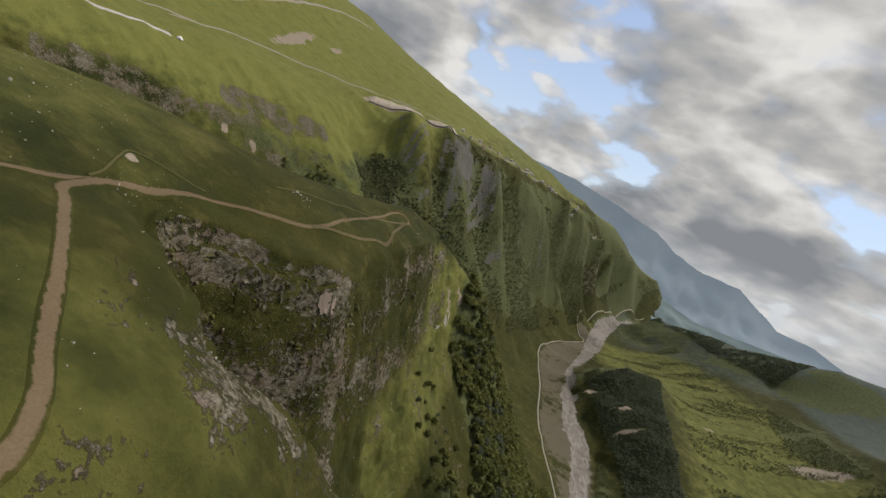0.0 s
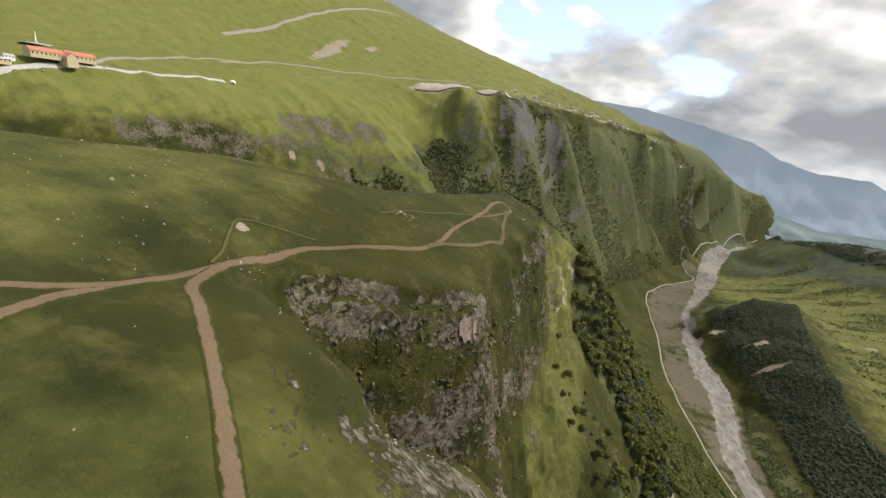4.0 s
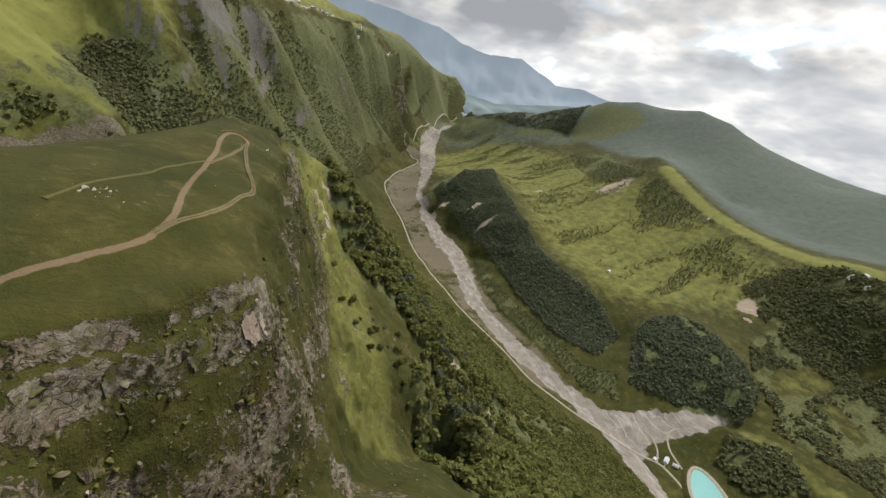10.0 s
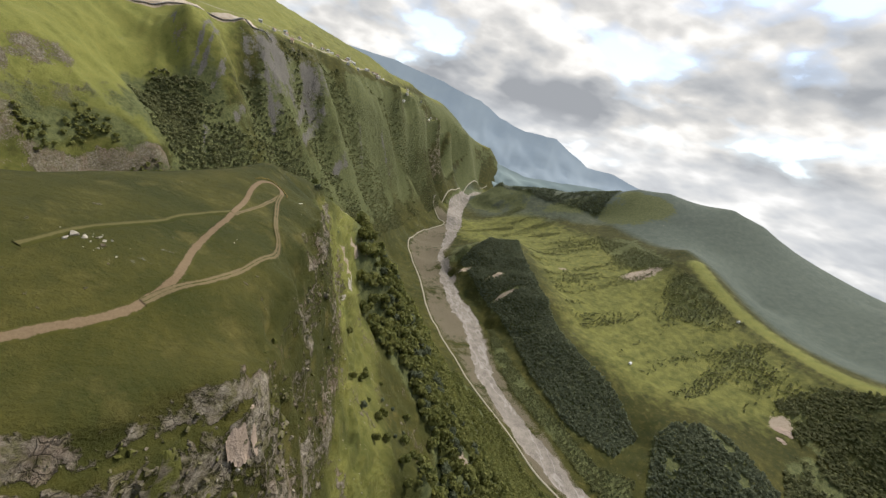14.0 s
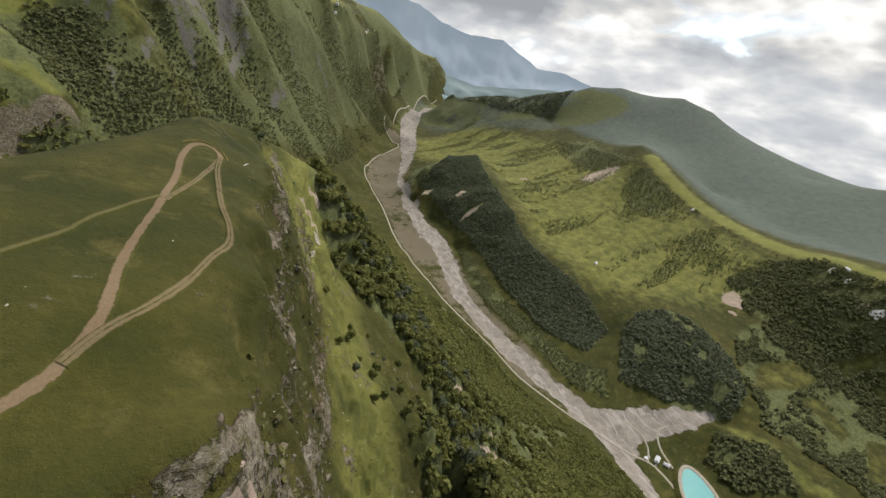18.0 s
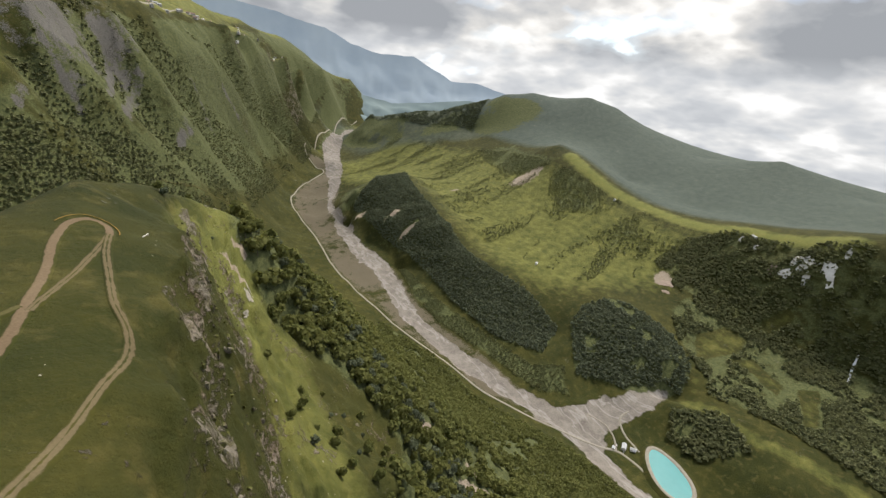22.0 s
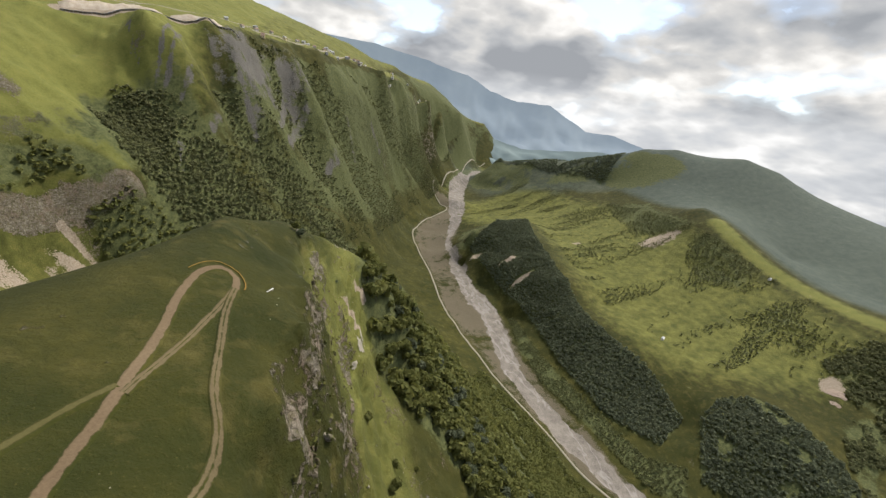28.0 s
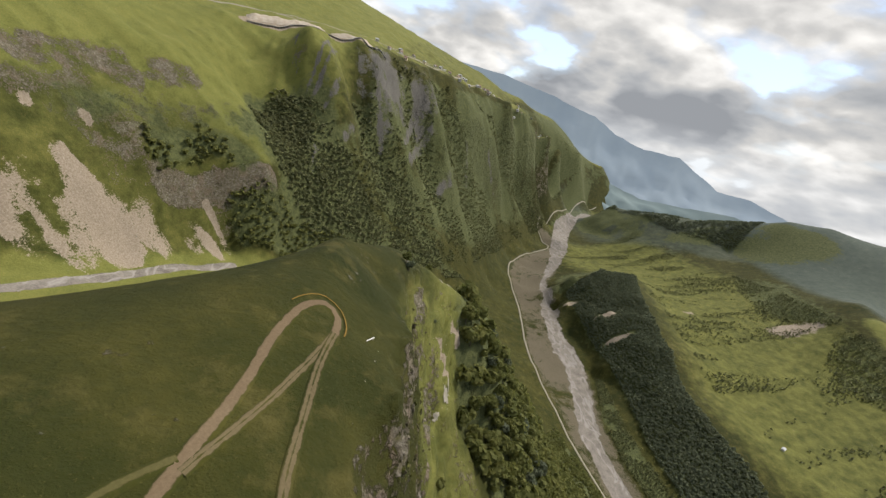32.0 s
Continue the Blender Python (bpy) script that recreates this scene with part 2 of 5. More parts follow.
def ground_material():
    m, t, b = material("alpine_ground", 0.95)
    p = place(t)
    grass, big, mid, fine, tuft = grass_colour(t, p)
    stone, joint = stone_colour(t, p, mid, fine)
    # yellower turf on hay meadows; elsewhere the same tone is painted sunlight
    dry_lit = add(t, attr(t, "dry_lit"), mul(t, sub(t, mid, 0.5), 0.9))
    grass = mixc(t, step(t, 0.3, 0.9, dry_lit), grass, mixc(t, step(t, 0.34, 0.66, add(t, mul(t, mid, 0.45), mul(t, fine, 0.55))), (0.084, 0.099, 0.022), (0.164, 0.160, 0.042)))
    # duller heath on the far mountain, tinted blue for haze and cloud shade
    grass = mixc(t, step(t, 0.2, 0.9, add(t, attr(t, "hazy_heath"), mul(t, sub(t, mid, 0.5), 0.6))), grass, mixc(t, step(t, 0.35, 0.65, add(t, mul(t, mid, 0.6), mul(t, fine, 0.4))), (0.046, 0.062, 0.052), (0.076, 0.092, 0.072)))
    crag = add(t, attr(t, "rock"), mul(t, sub(t, add(t, mul(t, mid, 0.55), mul(t, fine, 0.45)), 0.5), 3.2))
    rocky = step(t, 0.45, 0.58, crag)
    col = mixc(t, rocky, grass, stone)
    shrub = add(t, attr(t, "wood"), mul(t, sub(t, add(t, mul(t, mid, 0.6), mul(t, fine, 0.4)), 0.5), 1.6))
    col = mixc(t, step(t, 0.42, 0.60, shrub), col, mixc(t, step(t, 0.36, 0.64, add(t, mul(t, noise_tex(t, p, 0.14, 4.0, 0.6), 0.6), mul(t, fine, 0.4))), (0.034, 0.043, 0.016), (0.102, 0.112, 0.042)))
    slide = add(t, attr(t, "scree"), mul(t, sub(t, add(t, mul(t, mid, 0.6), mul(t, fine, 0.4)), 0.5), 1.7))
    col = mixc(t, step(t, 0.46, 0.56, slide), col, mixc(t, step(t, 0.35, 0.65, fine), (0.185, 0.150, 0.110), (0.29, 0.245, 0.19)))
    run = add(t, attr(t, "runnel"), mul(t, sub(t, add(t, mul(t, noise_tex(t, warped(t, p, 0.01, 30.0), 0.03, 5.0, 0.6), 0.6), mul(t, fine, 0.4)), 0.5), 3.4))
    col = mixc(t, step(t, 0.46, 0.62, run), col, mixc(t, step(t, 0.35, 0.65, fine), (0.058, 0.056, 0.050), (0.125, 0.119, 0.106)))
    bed = add(t, attr(t, "gravel"), mul(t, sub(t, mid, 0.5), 0.8))
    braid = noise_tex(t, warped(t, p, 0.02, 20.0), 0.05, 5.0, 0.6)
    stones = mixc(t, step(t, 0.38, 0.62, add(t, mul(t, braid, 0.5), mul(t, fine, 0.5))), (0.110, 0.098, 0.084), (0.215, 0.195, 0.170))
    flow = nd(t, "ShaderNodeVectorMath", operation="MULTIPLY")
    t.links.new(warped(t, p, 0.012, 45.0), flow.inputs[0])
    flow.inputs[1].default_value = (1.0, 0.22, 1.0)
    strand = mathn(t, "ABSOLUTE", sub(t, noise_tex(t, flow.outputs[0], 0.035, 3.0, 0.5), 0.5))
    stones = mixc(t, ramp(t, [(0.0, 0.75), (0.035, 0.0)], strand).outputs[0], stones, (0.27, 0.255, 0.235))
    col = mixc(t, step(t, 0.46, 0.54, bed), col, stones)
    soil = add(t, attr(t, "soil"), mul(t, sub(t, add(t, mul(t, mid, 0.5), mul(t, fine, 0.5)), 0.5), 2.0))
    col = mixc(t, mul(t, step(t, 0.44, 0.60, soil), sub(t, 1.0, step(t, 0.46, 0.54, bed))), col, mixc(t, fine, (0.072, 0.063, 0.038), (0.125, 0.107, 0.076)))
    t.links.new(col, b.inputs["Base Color"])
    h = add(t, mul(t, fine, 0.8), mul(t, mul(t, joint, rocky), 0.7))
    h = mul(t, add(t, h, mul(t, tuft, 0.25)), sub(t, 1.0, mul(t, step(t, 0.4, 0.6, attr(t, "gravel")), 0.85)))
    bump(t, b, h, 0.9, 1.4)
    return m


def track_material(name, dirt, dirt2, mid_grass, edge=0.62):
    """Worn earth in the wheel lines, turf between them and ragged turf at the edges."""
    m, t, b = material(name, 0.95)
    p = place(t)
    grass, big, mid, fine, tuft = grass_colour(t, p)
    a = mathn(t, "ABSOLUTE", attr(t, "across"))
    soil = mixc(t, step(t, 0.35, 0.65, add(t, mul(t, mid, 0.5), mul(t, tuft, 0.5))), dirt, dirt2)
    out = step(t, 0.45, 0.60, add(t, sub(t, a, edge - 0.5), mul(t, sub(t, fine, 0.5), 0.9)))
    centre = step(t, 0.45, 0.60, add(t, mul(t, sub(t, 0.55, a), mid_grass), mul(t, sub(t, fine, 0.5), 0.8)))
    col = mixc(t, mathn(t, "MAXIMUM", out, centre), soil, grass)
    t.links.new(col, b.inputs["Base Color"])
    bump(t, b, fine, 0.6, 0.3)
    return m


def leaf_material(name, dark, light):
    """Leaves, one tone per clump and tree, letting some light through."""
    m, t, b = material(name, 0.75)
    p = place(t)
    isl = nd(t, "ShaderNodeNewGeometry").outputs["Random Per Island"]
    tree_n = noise_tex(t, p, 0.11, 2.0)
    stand = noise_tex(t, p, 0.012, 3.0)
    f = step(t, 0.25, 0.75, add(t, add(t, mul(t, tree_n, 0.5), mul(t, stand, 0.25)), mul(t, isl, 0.25)))
    col = mixc(t, f, dark, light)
    t.links.new(col, b.inputs["Base Color"])
    thin = nd(t, "ShaderNodeBsdfTranslucent")
    t.links.new(col, thin.inputs["Color"])
    both = nd(t, "ShaderNodeMixShader", inputs={0: 0.5})
    t.links.new(b.outputs[0], both.inputs[1])
    t.links.new(thin.outputs[0], both.inputs[2])
    t.links.new(both.outputs[0], t.nodes["Material Output"].inputs["Surface"])
    return m


GROUND = ground_material()
DIRT = track_material("trodden_dirt", (0.090, 0.063, 0.036), (0.150, 0.112, 0.068), 0.35, 0.55)
RUTS = track_material("rutted_dirt", (0.080, 0.063, 0.032), (0.125, 0.100, 0.054), 1.1, 0.55)
FAINT = track_material("faint_path", (0.060, 0.055, 0.018), (0.085, 0.075, 0.028), 0.6, 0.36)
OCHRE = track_material("ochre_bank", (0.15, 0.090, 0.018), (0.21, 0.135, 0.032), 0.1, 0.5)
GRAVEL_ROAD = plain("pale_gravel_road", (0.18, 0.165, 0.13), (0.27, 0.25, 0.205), 0.2, 0.95)
LEAF_A = leaf_material("beech_leaves", (0.090, 0.106, 0.030), (0.175, 0.176, 0.052))
LEAF_B = leaf_material("dark_leaves", (0.088, 0.108, 0.062), (0.138, 0.155, 0.095))
LEAF_C = leaf_material("shrub_leaves", (0.098, 0.112, 0.050), (0.172, 0.176, 0.080))
BARK = plain("bark", (0.06, 0.048, 0.035), (0.13, 0.11, 0.085), 2.0)


def rock_material():
    m, t, b = material("grey_crag", 0.92)
    p = place(t)
    mid, fine = noise_tex(t, p, 0.06, 5.0), noise_tex(t, p, 0.5, 6.0, 0.65)
    stone, joint = stone_colour(t, p, mid, fine)
    moss = noise_tex(t, p, 0.25, 4.0, 0.6)
    col = mixc(t, step(t, 0.46, 0.56, moss), stone, (0.075, 0.078, 0.018))
    t.links.new(col, b.inputs["Base Color"])
    bump(t, b, add(t, fine, mul(t, joint, 0.4)), 0.8, 0.5)
    return m


CRAG = rock_material()
PALE_ROCK = plain("pale_limestone", (0.20, 0.185, 0.145), (0.36, 0.335, 0.28), 0.4, 0.9, 0.6, 0.3)
PINK_ROCK = plain("pinkish_rock", (0.20, 0.155, 0.12), (0.31, 0.25, 0.20), 0.25, 0.92, 0.7, 0.4)
WHITE_WALL = plain("white_render", (0.66, 0.65, 0.62), (0.80, 0.79, 0.77), 0.8, 0.8, 0.15)
RED_ROOF = plain("red_metal_roof", (0.36, 0.13, 0.075), (0.46, 0.20, 0.12), 0.6, 0.55)
GREY_ROOF = plain("grey_sheet_roof", (0.34, 0.35, 0.36), (0.48, 0.49, 0.50), 0.6, 0.5)
CONCRETE = plain("weathered_concrete", (0.27, 0.26, 0.245), (0.42, 0.405, 0.38), 0.15, 0.9)
DARK_OPEN = plain("dark_opening", (0.02, 0.02, 0.022), (0.035, 0.035, 0.038), 1.0, 0.4)
WOOD = plain("grey_timber", (0.22, 0.19, 0.15), (0.33, 0.29, 0.24), 1.5)
# roof red for the village, with the muting of distance put into the colour
VILLAGE_RED = plain("muted_red_roof", (0.19, 0.125, 0.10), (0.27, 0.18, 0.145), 0.6, 0.7)
VILLAGE_WALL = plain("aged_render", (0.30, 0.29, 0.265), (0.44, 0.43, 0.40), 0.8, 0.85, 0.15)
SPOIL = plain("tipped_earth_and_stone", (0.27, 0.225, 0.17), (0.46, 0.41, 0.34), 0.08, 0.95, 0.8, 0.8)
OCHRE_WALL = plain("ochre_render", (0.42, 0.36, 0.22), (0.52, 0.45, 0.30), 0.8, 0.85)


def water_material():
    m, t, b = material("turquoise_water", 0.08)
    p = place(t)
    n = noise_tex(t, p, 0.03, 3.0)
    t.links.new(mixc(t, n, (0.045, 0.20, 0.20), (0.075, 0.27, 0.26)), b.inputs["Base Color"])
    b.inputs["Specular IOR Level"].default_value = 0.5
    bump(t, b, noise_tex(t, p, 1.2, 3.0), 0.15, 0.1)
    return m


WATER = water_material()


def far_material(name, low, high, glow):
    """Mountains kilometres off: blue haze put into the base colour and a faint glow."""
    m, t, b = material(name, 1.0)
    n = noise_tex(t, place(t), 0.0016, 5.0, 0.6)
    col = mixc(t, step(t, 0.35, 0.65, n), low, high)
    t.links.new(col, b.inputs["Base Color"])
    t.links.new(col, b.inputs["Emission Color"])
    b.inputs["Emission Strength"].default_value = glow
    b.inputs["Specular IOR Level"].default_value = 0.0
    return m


# haze tones of the two far ranges, with their added glow
FAR_A = far_material("hazed_blue", (0.135, 0.165, 0.195), (0.165, 0.195, 0.220), 0.62)
FAR_B = far_material("hazed_blue_green", (0.100, 0.130, 0.135), (0.130, 0.160, 0.158), 0.50)

# ---- the ground: ridges, rims, feet and stream beds, in metres, with a surface stretched over them ----
LINES = {
    "crest": [(-60, -250, 560), (-70, -120, 605), (-95, -20, 638), (-116, 66, 646), (-99, 103, 636), (-96, 141, 632), (-95, 160, 630), (-74, 178, 628), (-58, 195, 626), (-54, 225, 627), (-50, 270, 628), (-44, 315, 629), (-42, 345, 630), (-43, 367, 626), (-34, 387, 618), (-21, 417, 607), (5, 433, 591), (41, 458, 562), (95, 495, 484), (200, 570, 350), (310, 690, 198), (400, 880, 66)],
    "lawn_east": [(-84, 158, 626), (-70, 168, 624), (-54, 180, 621), (-42, 194, 617), (-38, 212, 617), (-33, 247, 619), (-28, 290, 621), (-27, 330, 620), (-25, 360, 614)],
    "rim_east": [(-88, 132, 622), (-84, 141, 620), (-76, 148, 617), (-62, 154, 614), (-49, 163, 610), (-36, 174, 607), (-31, 196, 604), (-25, 225, 603), (-19, 258, 603), (-13, 290, 604), (-10, 330, 604), (-8, 362, 600), (-2, 388, 592)],
    "cliff_foot": [(-76, 129, 596), (-66, 136, 580), (-50, 143, 568), (-34, 153, 558), (-20, 186, 553), (-11, 226, 550), (-5, 257, 548), (-1, 290, 552), (3, 325, 555), (7, 358, 550), (14, 385, 538)],
    "spur": [(-44, 49, 625), (-60, 100, 621), (-76, 118, 617), (-57, 113, 608), (-47, 108, 603), (-38, 112, 597), (-24, 120, 584), (2, 142, 545), (30, 180, 495), (68, 222, 435)],
    "spur_south": [(-30, 80, 610), (-8, 70, 585), (40, 60, 525), (120, 60, 435), (250, 80, 310), (420, 130, 150), (600, 200, 8)],
    "gully": [(-52, 132, 566), (-38, 138, 556), (-12, 160, 530), (15, 205, 487), (60, 250, 425), (140, 300, 345), (300, 350, 215), (480, 400, 85), (590, 440, 12)],
    "flank_a": [(8, 255, 522), (60, 265, 455), (150, 285, 355), (300, 325, 225), (460, 375, 95)],
    "flank_b": [(22, 389, 532), (42, 414, 502), (80, 385, 460), (141, 366, 396), (260, 400, 268), (400, 450, 135), (540, 520, 26)],
    "flank_c": [(150, 460, 398), (260, 520, 262), (370, 585, 135), (490, 640, 24)],
    "nose_north": [(0, 470, 545), (20, 560, 440), (60, 680, 325), (150, 850, 195), (290, 1100, 90), (420, 1350, 36)],
    "edge_west": [(-260, 60, 650), (-210, 140, 652), (-170, 207, 645), (-150, 234, 637), (-116, 262, 631), (-88, 300, 627), (-68, 335, 623), (-60, 360, 616)],
    "flank_west": [(-190, 270, 610), (-225, 380, 520), (-290, 490, 440), (-360, 590, 390)],
    "flank_west_b": [(-95, 380, 575), (-120, 470, 490), (-160, 600, 410), (-220, 740, 372)],
    "stream": [(-900, 0, 570), (-720, 230, 505), (-600, 400, 455), (-510, 540, 412), (-445, 640, 380), (-405, 725, 357), (-372, 810, 338), (-330, 895, 322), (-275, 960, 308), (-150, 1030, 270), (20, 1120, 210), (180, 1260, 140), (330, 1390, 80), (450, 1460, 42)],
    "wall_foot": [(-480, 690, 392), (-425, 765, 366), (-392, 838, 346), (-350, 925, 330), (-298, 997, 318), (-200, 1060, 300), (-60, 1150, 250), (120, 1330, 170), (300, 1530, 100), (430, 1720, 55), (525, 1890, 48), (585, 2080, 53), (845, 2370, 62), (925, 2760, 72), (1200, 3200, 84), (1600, 3560, 95), (1950, 3720, 105)],
    "band": [(-560, 720, 520), (-500, 790, 500), (-470, 850, 485), (-405, 965, 475), (-330, 1035, 465), (-260, 1080, 462), (-160, 1180, 420), (-49, 1260, 370), (150, 1480, 280), (330, 1800, 250), (405, 2050, 260), (640, 2430, 290), (800, 2760, 280), (1100, 3240, 230)],
    "grass_foot": [(-680, 500, 600), (-600, 720, 590), (-540, 835, 570), (-512, 905, 570), (-484, 985, 560), (-440, 1065, 575), (-391, 1191, 602), (-314, 1320, 632)],
    "wall_rim": [(-760, 420, 655), (-730, 640, 672), (-690, 850, 680), (-630, 1000, 690), (-575, 1221, 708), (-486, 1400, 742), (-350, 1470, 748), (-173, 1530, 752), (135, 1925, 730), (481, 2376, 658), (760, 2750, 607), (1090, 3188, 546), (1400, 3560, 485), (1775, 3877, 411), (1900, 3900, 300), (2050, 3950, 120)],
    "terrace": [(-1000, 300, 660), (-930, 700, 700), (-850, 1200, 760), (-500, 1650, 790), (-150, 1850, 785), (200, 2250, 760), (430, 2750, 720), (800, 3250, 660), (1150, 3650, 600)],
    "mountain": [(-2000, 600, 1350), (-1700, 1900, 1450), (-1268, 2403, 1244), (-1003, 2632, 1224), (-759, 2815, 1134), (-374, 2991, 1043), (115, 3210, 937), (466, 3379, 864), (850, 3780, 790), (1250, 4150, 700)],
    "river": [(500, -1500, -40), (560, -700, -15), (590, -200, -2), (600, 150, 4), (620, 320, 8), (600, 450, 11), (580, 560, 13), (555, 680, 16), (545, 800, 19), (540, 950, 24), (545, 1100, 28), (575, 1250, 31), (590, 1450, 37), (625, 1700, 42), (690, 1900, 47), (880, 2250, 56), (1050, 2620, 65), (1300, 3100, 79), (1480, 3360, 84), (1850, 3650, 90)],
    "bank_east": [(660, -300, -2), (690, 150, 5), (700, 250, 7), (760, 330, 10), (876, 405, 11), (760, 500, 13), (655, 515, 14), (640, 566, 15), (618, 661, 18), (598, 772, 20), (590, 898, 23), (605, 1027, 27), (664, 1214, 31), (660, 1420, 37), (702, 1775, 45), (780, 1922, 49), (940, 2243, 57), (1190, 2756, 70), (1490, 3340, 86)],
    "wood_crest": [(745, 1690, 140), (850, 1690, 190), (962, 1670, 205), (897, 1490, 190), (831, 1200, 160), (791, 1000, 125), (835, 838, 92), (821, 688, 50)],
    "wood_foot": [(690, 1560, 70), (685, 1340, 55), (690, 1140, 52), (665, 934, 45), (668, 760, 36), (720, 650, 30)],
    "meadow": [(870, 2120, 75), (937, 2349, 95), (1300, 2600, 130), (1250, 2100, 130), (1030, 1560, 165), (1000, 1300, 140), (930, 1106, 118), (990, 930, 112), (1080, 760, 110)],
    "meadow_upper": [(1740, 2150, 275), (1560, 1800, 240), (1450, 1430, 232), (1370, 1150, 205), (1230, 900, 142), (1246, 640, 125)],
    "lit_ridge": [(1640, 1420, 352), (1580, 1300, 335), (1540, 1180, 304), (1528, 1053, 262), (1524, 838, 232), (1514, 561, 268), (1502, 387, 300), (1463, 304, 335), (1440, 180, 350), (1450, -100, 380)],
    "right_foot": [(1330, 700, 160), (1330, 560, 140), (1310, 450, 118), (1275, 350, 92), (1290, 220, 95), (1290, 80, 110), (1250, -150, 120)],
    "right_floor": [(1083, 448, 62), (1180, 350, 64), (1150, 200, 66), (958, 90, 62), (900, -200, 50)],
    "hump": [(690, 572, 26), (860, 650, 82), (1000, 650, 112), (1010, 560, 100), (930, 450, 70), (850, 390, 38)],
    "lake_hill": [(770, 330, 14), (880, 300, 58), (802, 150, 55), (740, 60, 25)],
    "behind_ridge": [(1950, 1800, 380), (1980, 1500, 330), (1850, 1150, 230), (1800, 800, 215), (1780, 500, 260), (1750, 200, 320)],
    "right_mountain": [(1420, 3060, 115), (1450, 2890, 255), (1521, 2583, 310), (1774, 2274, 382), (2014, 2189, 488), (2132, 2064, 514), (2243, 1932, 498), (2340, 1802, 524), (2432, 1663, 483), (2520, 1510, 397), (2493, 1089, 306), (2485, 782, 367), (2423, 603, 330), (2353, 394, 300), (2200, -100, 420)],
    "far_valley": [(1900, 3000, 140), (2300, 2700, 200), (2100, 3500, 95), (2600, 3600, 100)],
    "border": [(-2600, -900, 1100), (-2600, 1500, 1500), (-2600, 4400, 1300), (0, 4400, 800), (1800, 4400, 100), (3800, 4400, 20), (3800, 1500, 40), (3600, -900, 60), (1600, -900, 300), (600, -900, -20), (200, -900, 300), (-700, -900, 640), (-500, -300, 640), (-400, 0, 655)],
}


def sampled(line, near=18.0):
    out = []
    for a, b in zip(line, line[1:]):
        a, b = np.array(a, float), np.array(b, float)
        mid = (a + b) / 2
        far = math.hypot(mid[0] + 30, mid[1] - 250)
        step = max(near, 0.09 * far)
        n = max(1, int(np.linalg.norm((b - a)[:2]) / step))
        out += [a + (b - a) * k / n for k in range(n)]
    return out + [np.array(line[-1], float)]


KNOTS = np.array([p for line in LINES.values() for p in sampled(line)])
_, keep = np.unique(np.round(KNOTS[:, :2] / 4), axis=0, return_index=True)
KNOTS = KNOTS[np.sort(keep)]
_d = np.sqrt(((KNOTS[:, None, :2] - KNOTS[None, :, :2]) ** 2).sum(-1) + 36.0)
_n = len(KNOTS)
_m = np.zeros((_n + 3, _n + 3))
_m[:_n, :_n] = -_d
_m[:_n, :_n] -= np.eye(_n) * 0.4
_m[:_n, _n:] = np.c_[np.ones(_n), KNOTS[:, :2] / 1000]
_m[_n:, :_n] = _m[:_n, _n:].T
WEIGHTS = np.linalg.solve(_m, np.r_[KNOTS[:, 2], 0, 0, 0])


def stretched(x, y):
    """Height of the plain surface through the lines."""
    x, y = np.ravel(x).astype(float), np.ravel(y).astype(float)
    z = np.empty(len(x))
    for i in range(0, len(x), 4096):
        s = slice(i, i + 4096)
        d = (x[s, None] - KNOTS[None, :, 0]) ** 2
        d += (y[s, None] - KNOTS[None, :, 1]) ** 2
        np.sqrt(d + 36.0, out=d)
        z[s] = -d @ WEIGHTS[:_n] + WEIGHTS[_n] + x[s] / 1000 * WEIGHTS[_n + 1] + y[s] / 1000 * WEIGHTS[_n + 2]
    return z


_rng = np.random.RandomState(7)
LATTICE = _rng.rand(256, 256)


def vnoise(x, y):
    """Smooth lattice noise, 0 to 1."""
    xi, yi = np.floor(x).astype(int), np.floor(y).astype(int)
    fx, fy = x - xi, y - yi
    fx, fy = fx * fx * (3 - 2 * fx), fy * fy * (3 - 2 * fy)
    a, b = LATTICE[xi % 256, yi % 256], LATTICE[(xi + 1) % 256, yi % 256]
    c, d = LATTICE[xi % 256, (yi + 1) % 256], LATTICE[(xi + 1) % 256, (yi + 1) % 256]
    return (a * (1 - fx) + b * fx) * (1 - fy) + (c * (1 - fx) + d * fx) * fy


def fbm(x, y, size, octaves=5, gain=0.5):
    out, amp, tot = 0.0, 1.0, 0.0
    for k in range(octaves):
        out = out + amp * (vnoise(x / size + 17.3 * k, y / size - 9.1 * k) - 0.5)
        tot += amp
        amp, size = amp * gain, size / 2.03
    return out / tot * 2


def ridged(x, y, size, octaves=4):
    out, amp, tot = 0.0, 1.0, 0.0
    for k in range(octaves):
        out = out + amp * (1 - np.abs(2 * vnoise(x / size + 31.7 * k, y / size + 5.3 * k) - 1))
        tot += amp
        amp, size = amp * 0.5, size / 2.1
    return out / tot


def dist_line(x, y, line):
    """Distance to a polyline in plan."""
    best = np.full(np.shape(x), 1e9)
    for (ax, ay, *_), (bx, by, *_) in zip(line, line[1:]):
        dx, dy = bx - ax, by - ay
        t = np.clip(((x - ax) * dx + (y - ay) * dy) / (dx * dx + dy * dy + 1e-9), 0, 1)
        best = np.minimum(best, np.hypot(x - ax - t * dx, y - ay - t * dy))
    return best


def smooth(a, b, v):
    t = np.clip((v - a) / (b - a), 0, 1)
    return t * t * (3 - 2 * t)


def inside(x, y, poly):
    """Whether points lie in a polygon."""
    hit = np.zeros(np.shape(x), bool)
    for (ax, ay), (bx, by) in zip(poly, poly[1:] + poly[:1]):
        cross = ((ay > y) != (by > y)) & (x < (bx - ax) * (y - ay) / (by - ay + 1e-12) + ax)
        hit ^= cross
    return hit


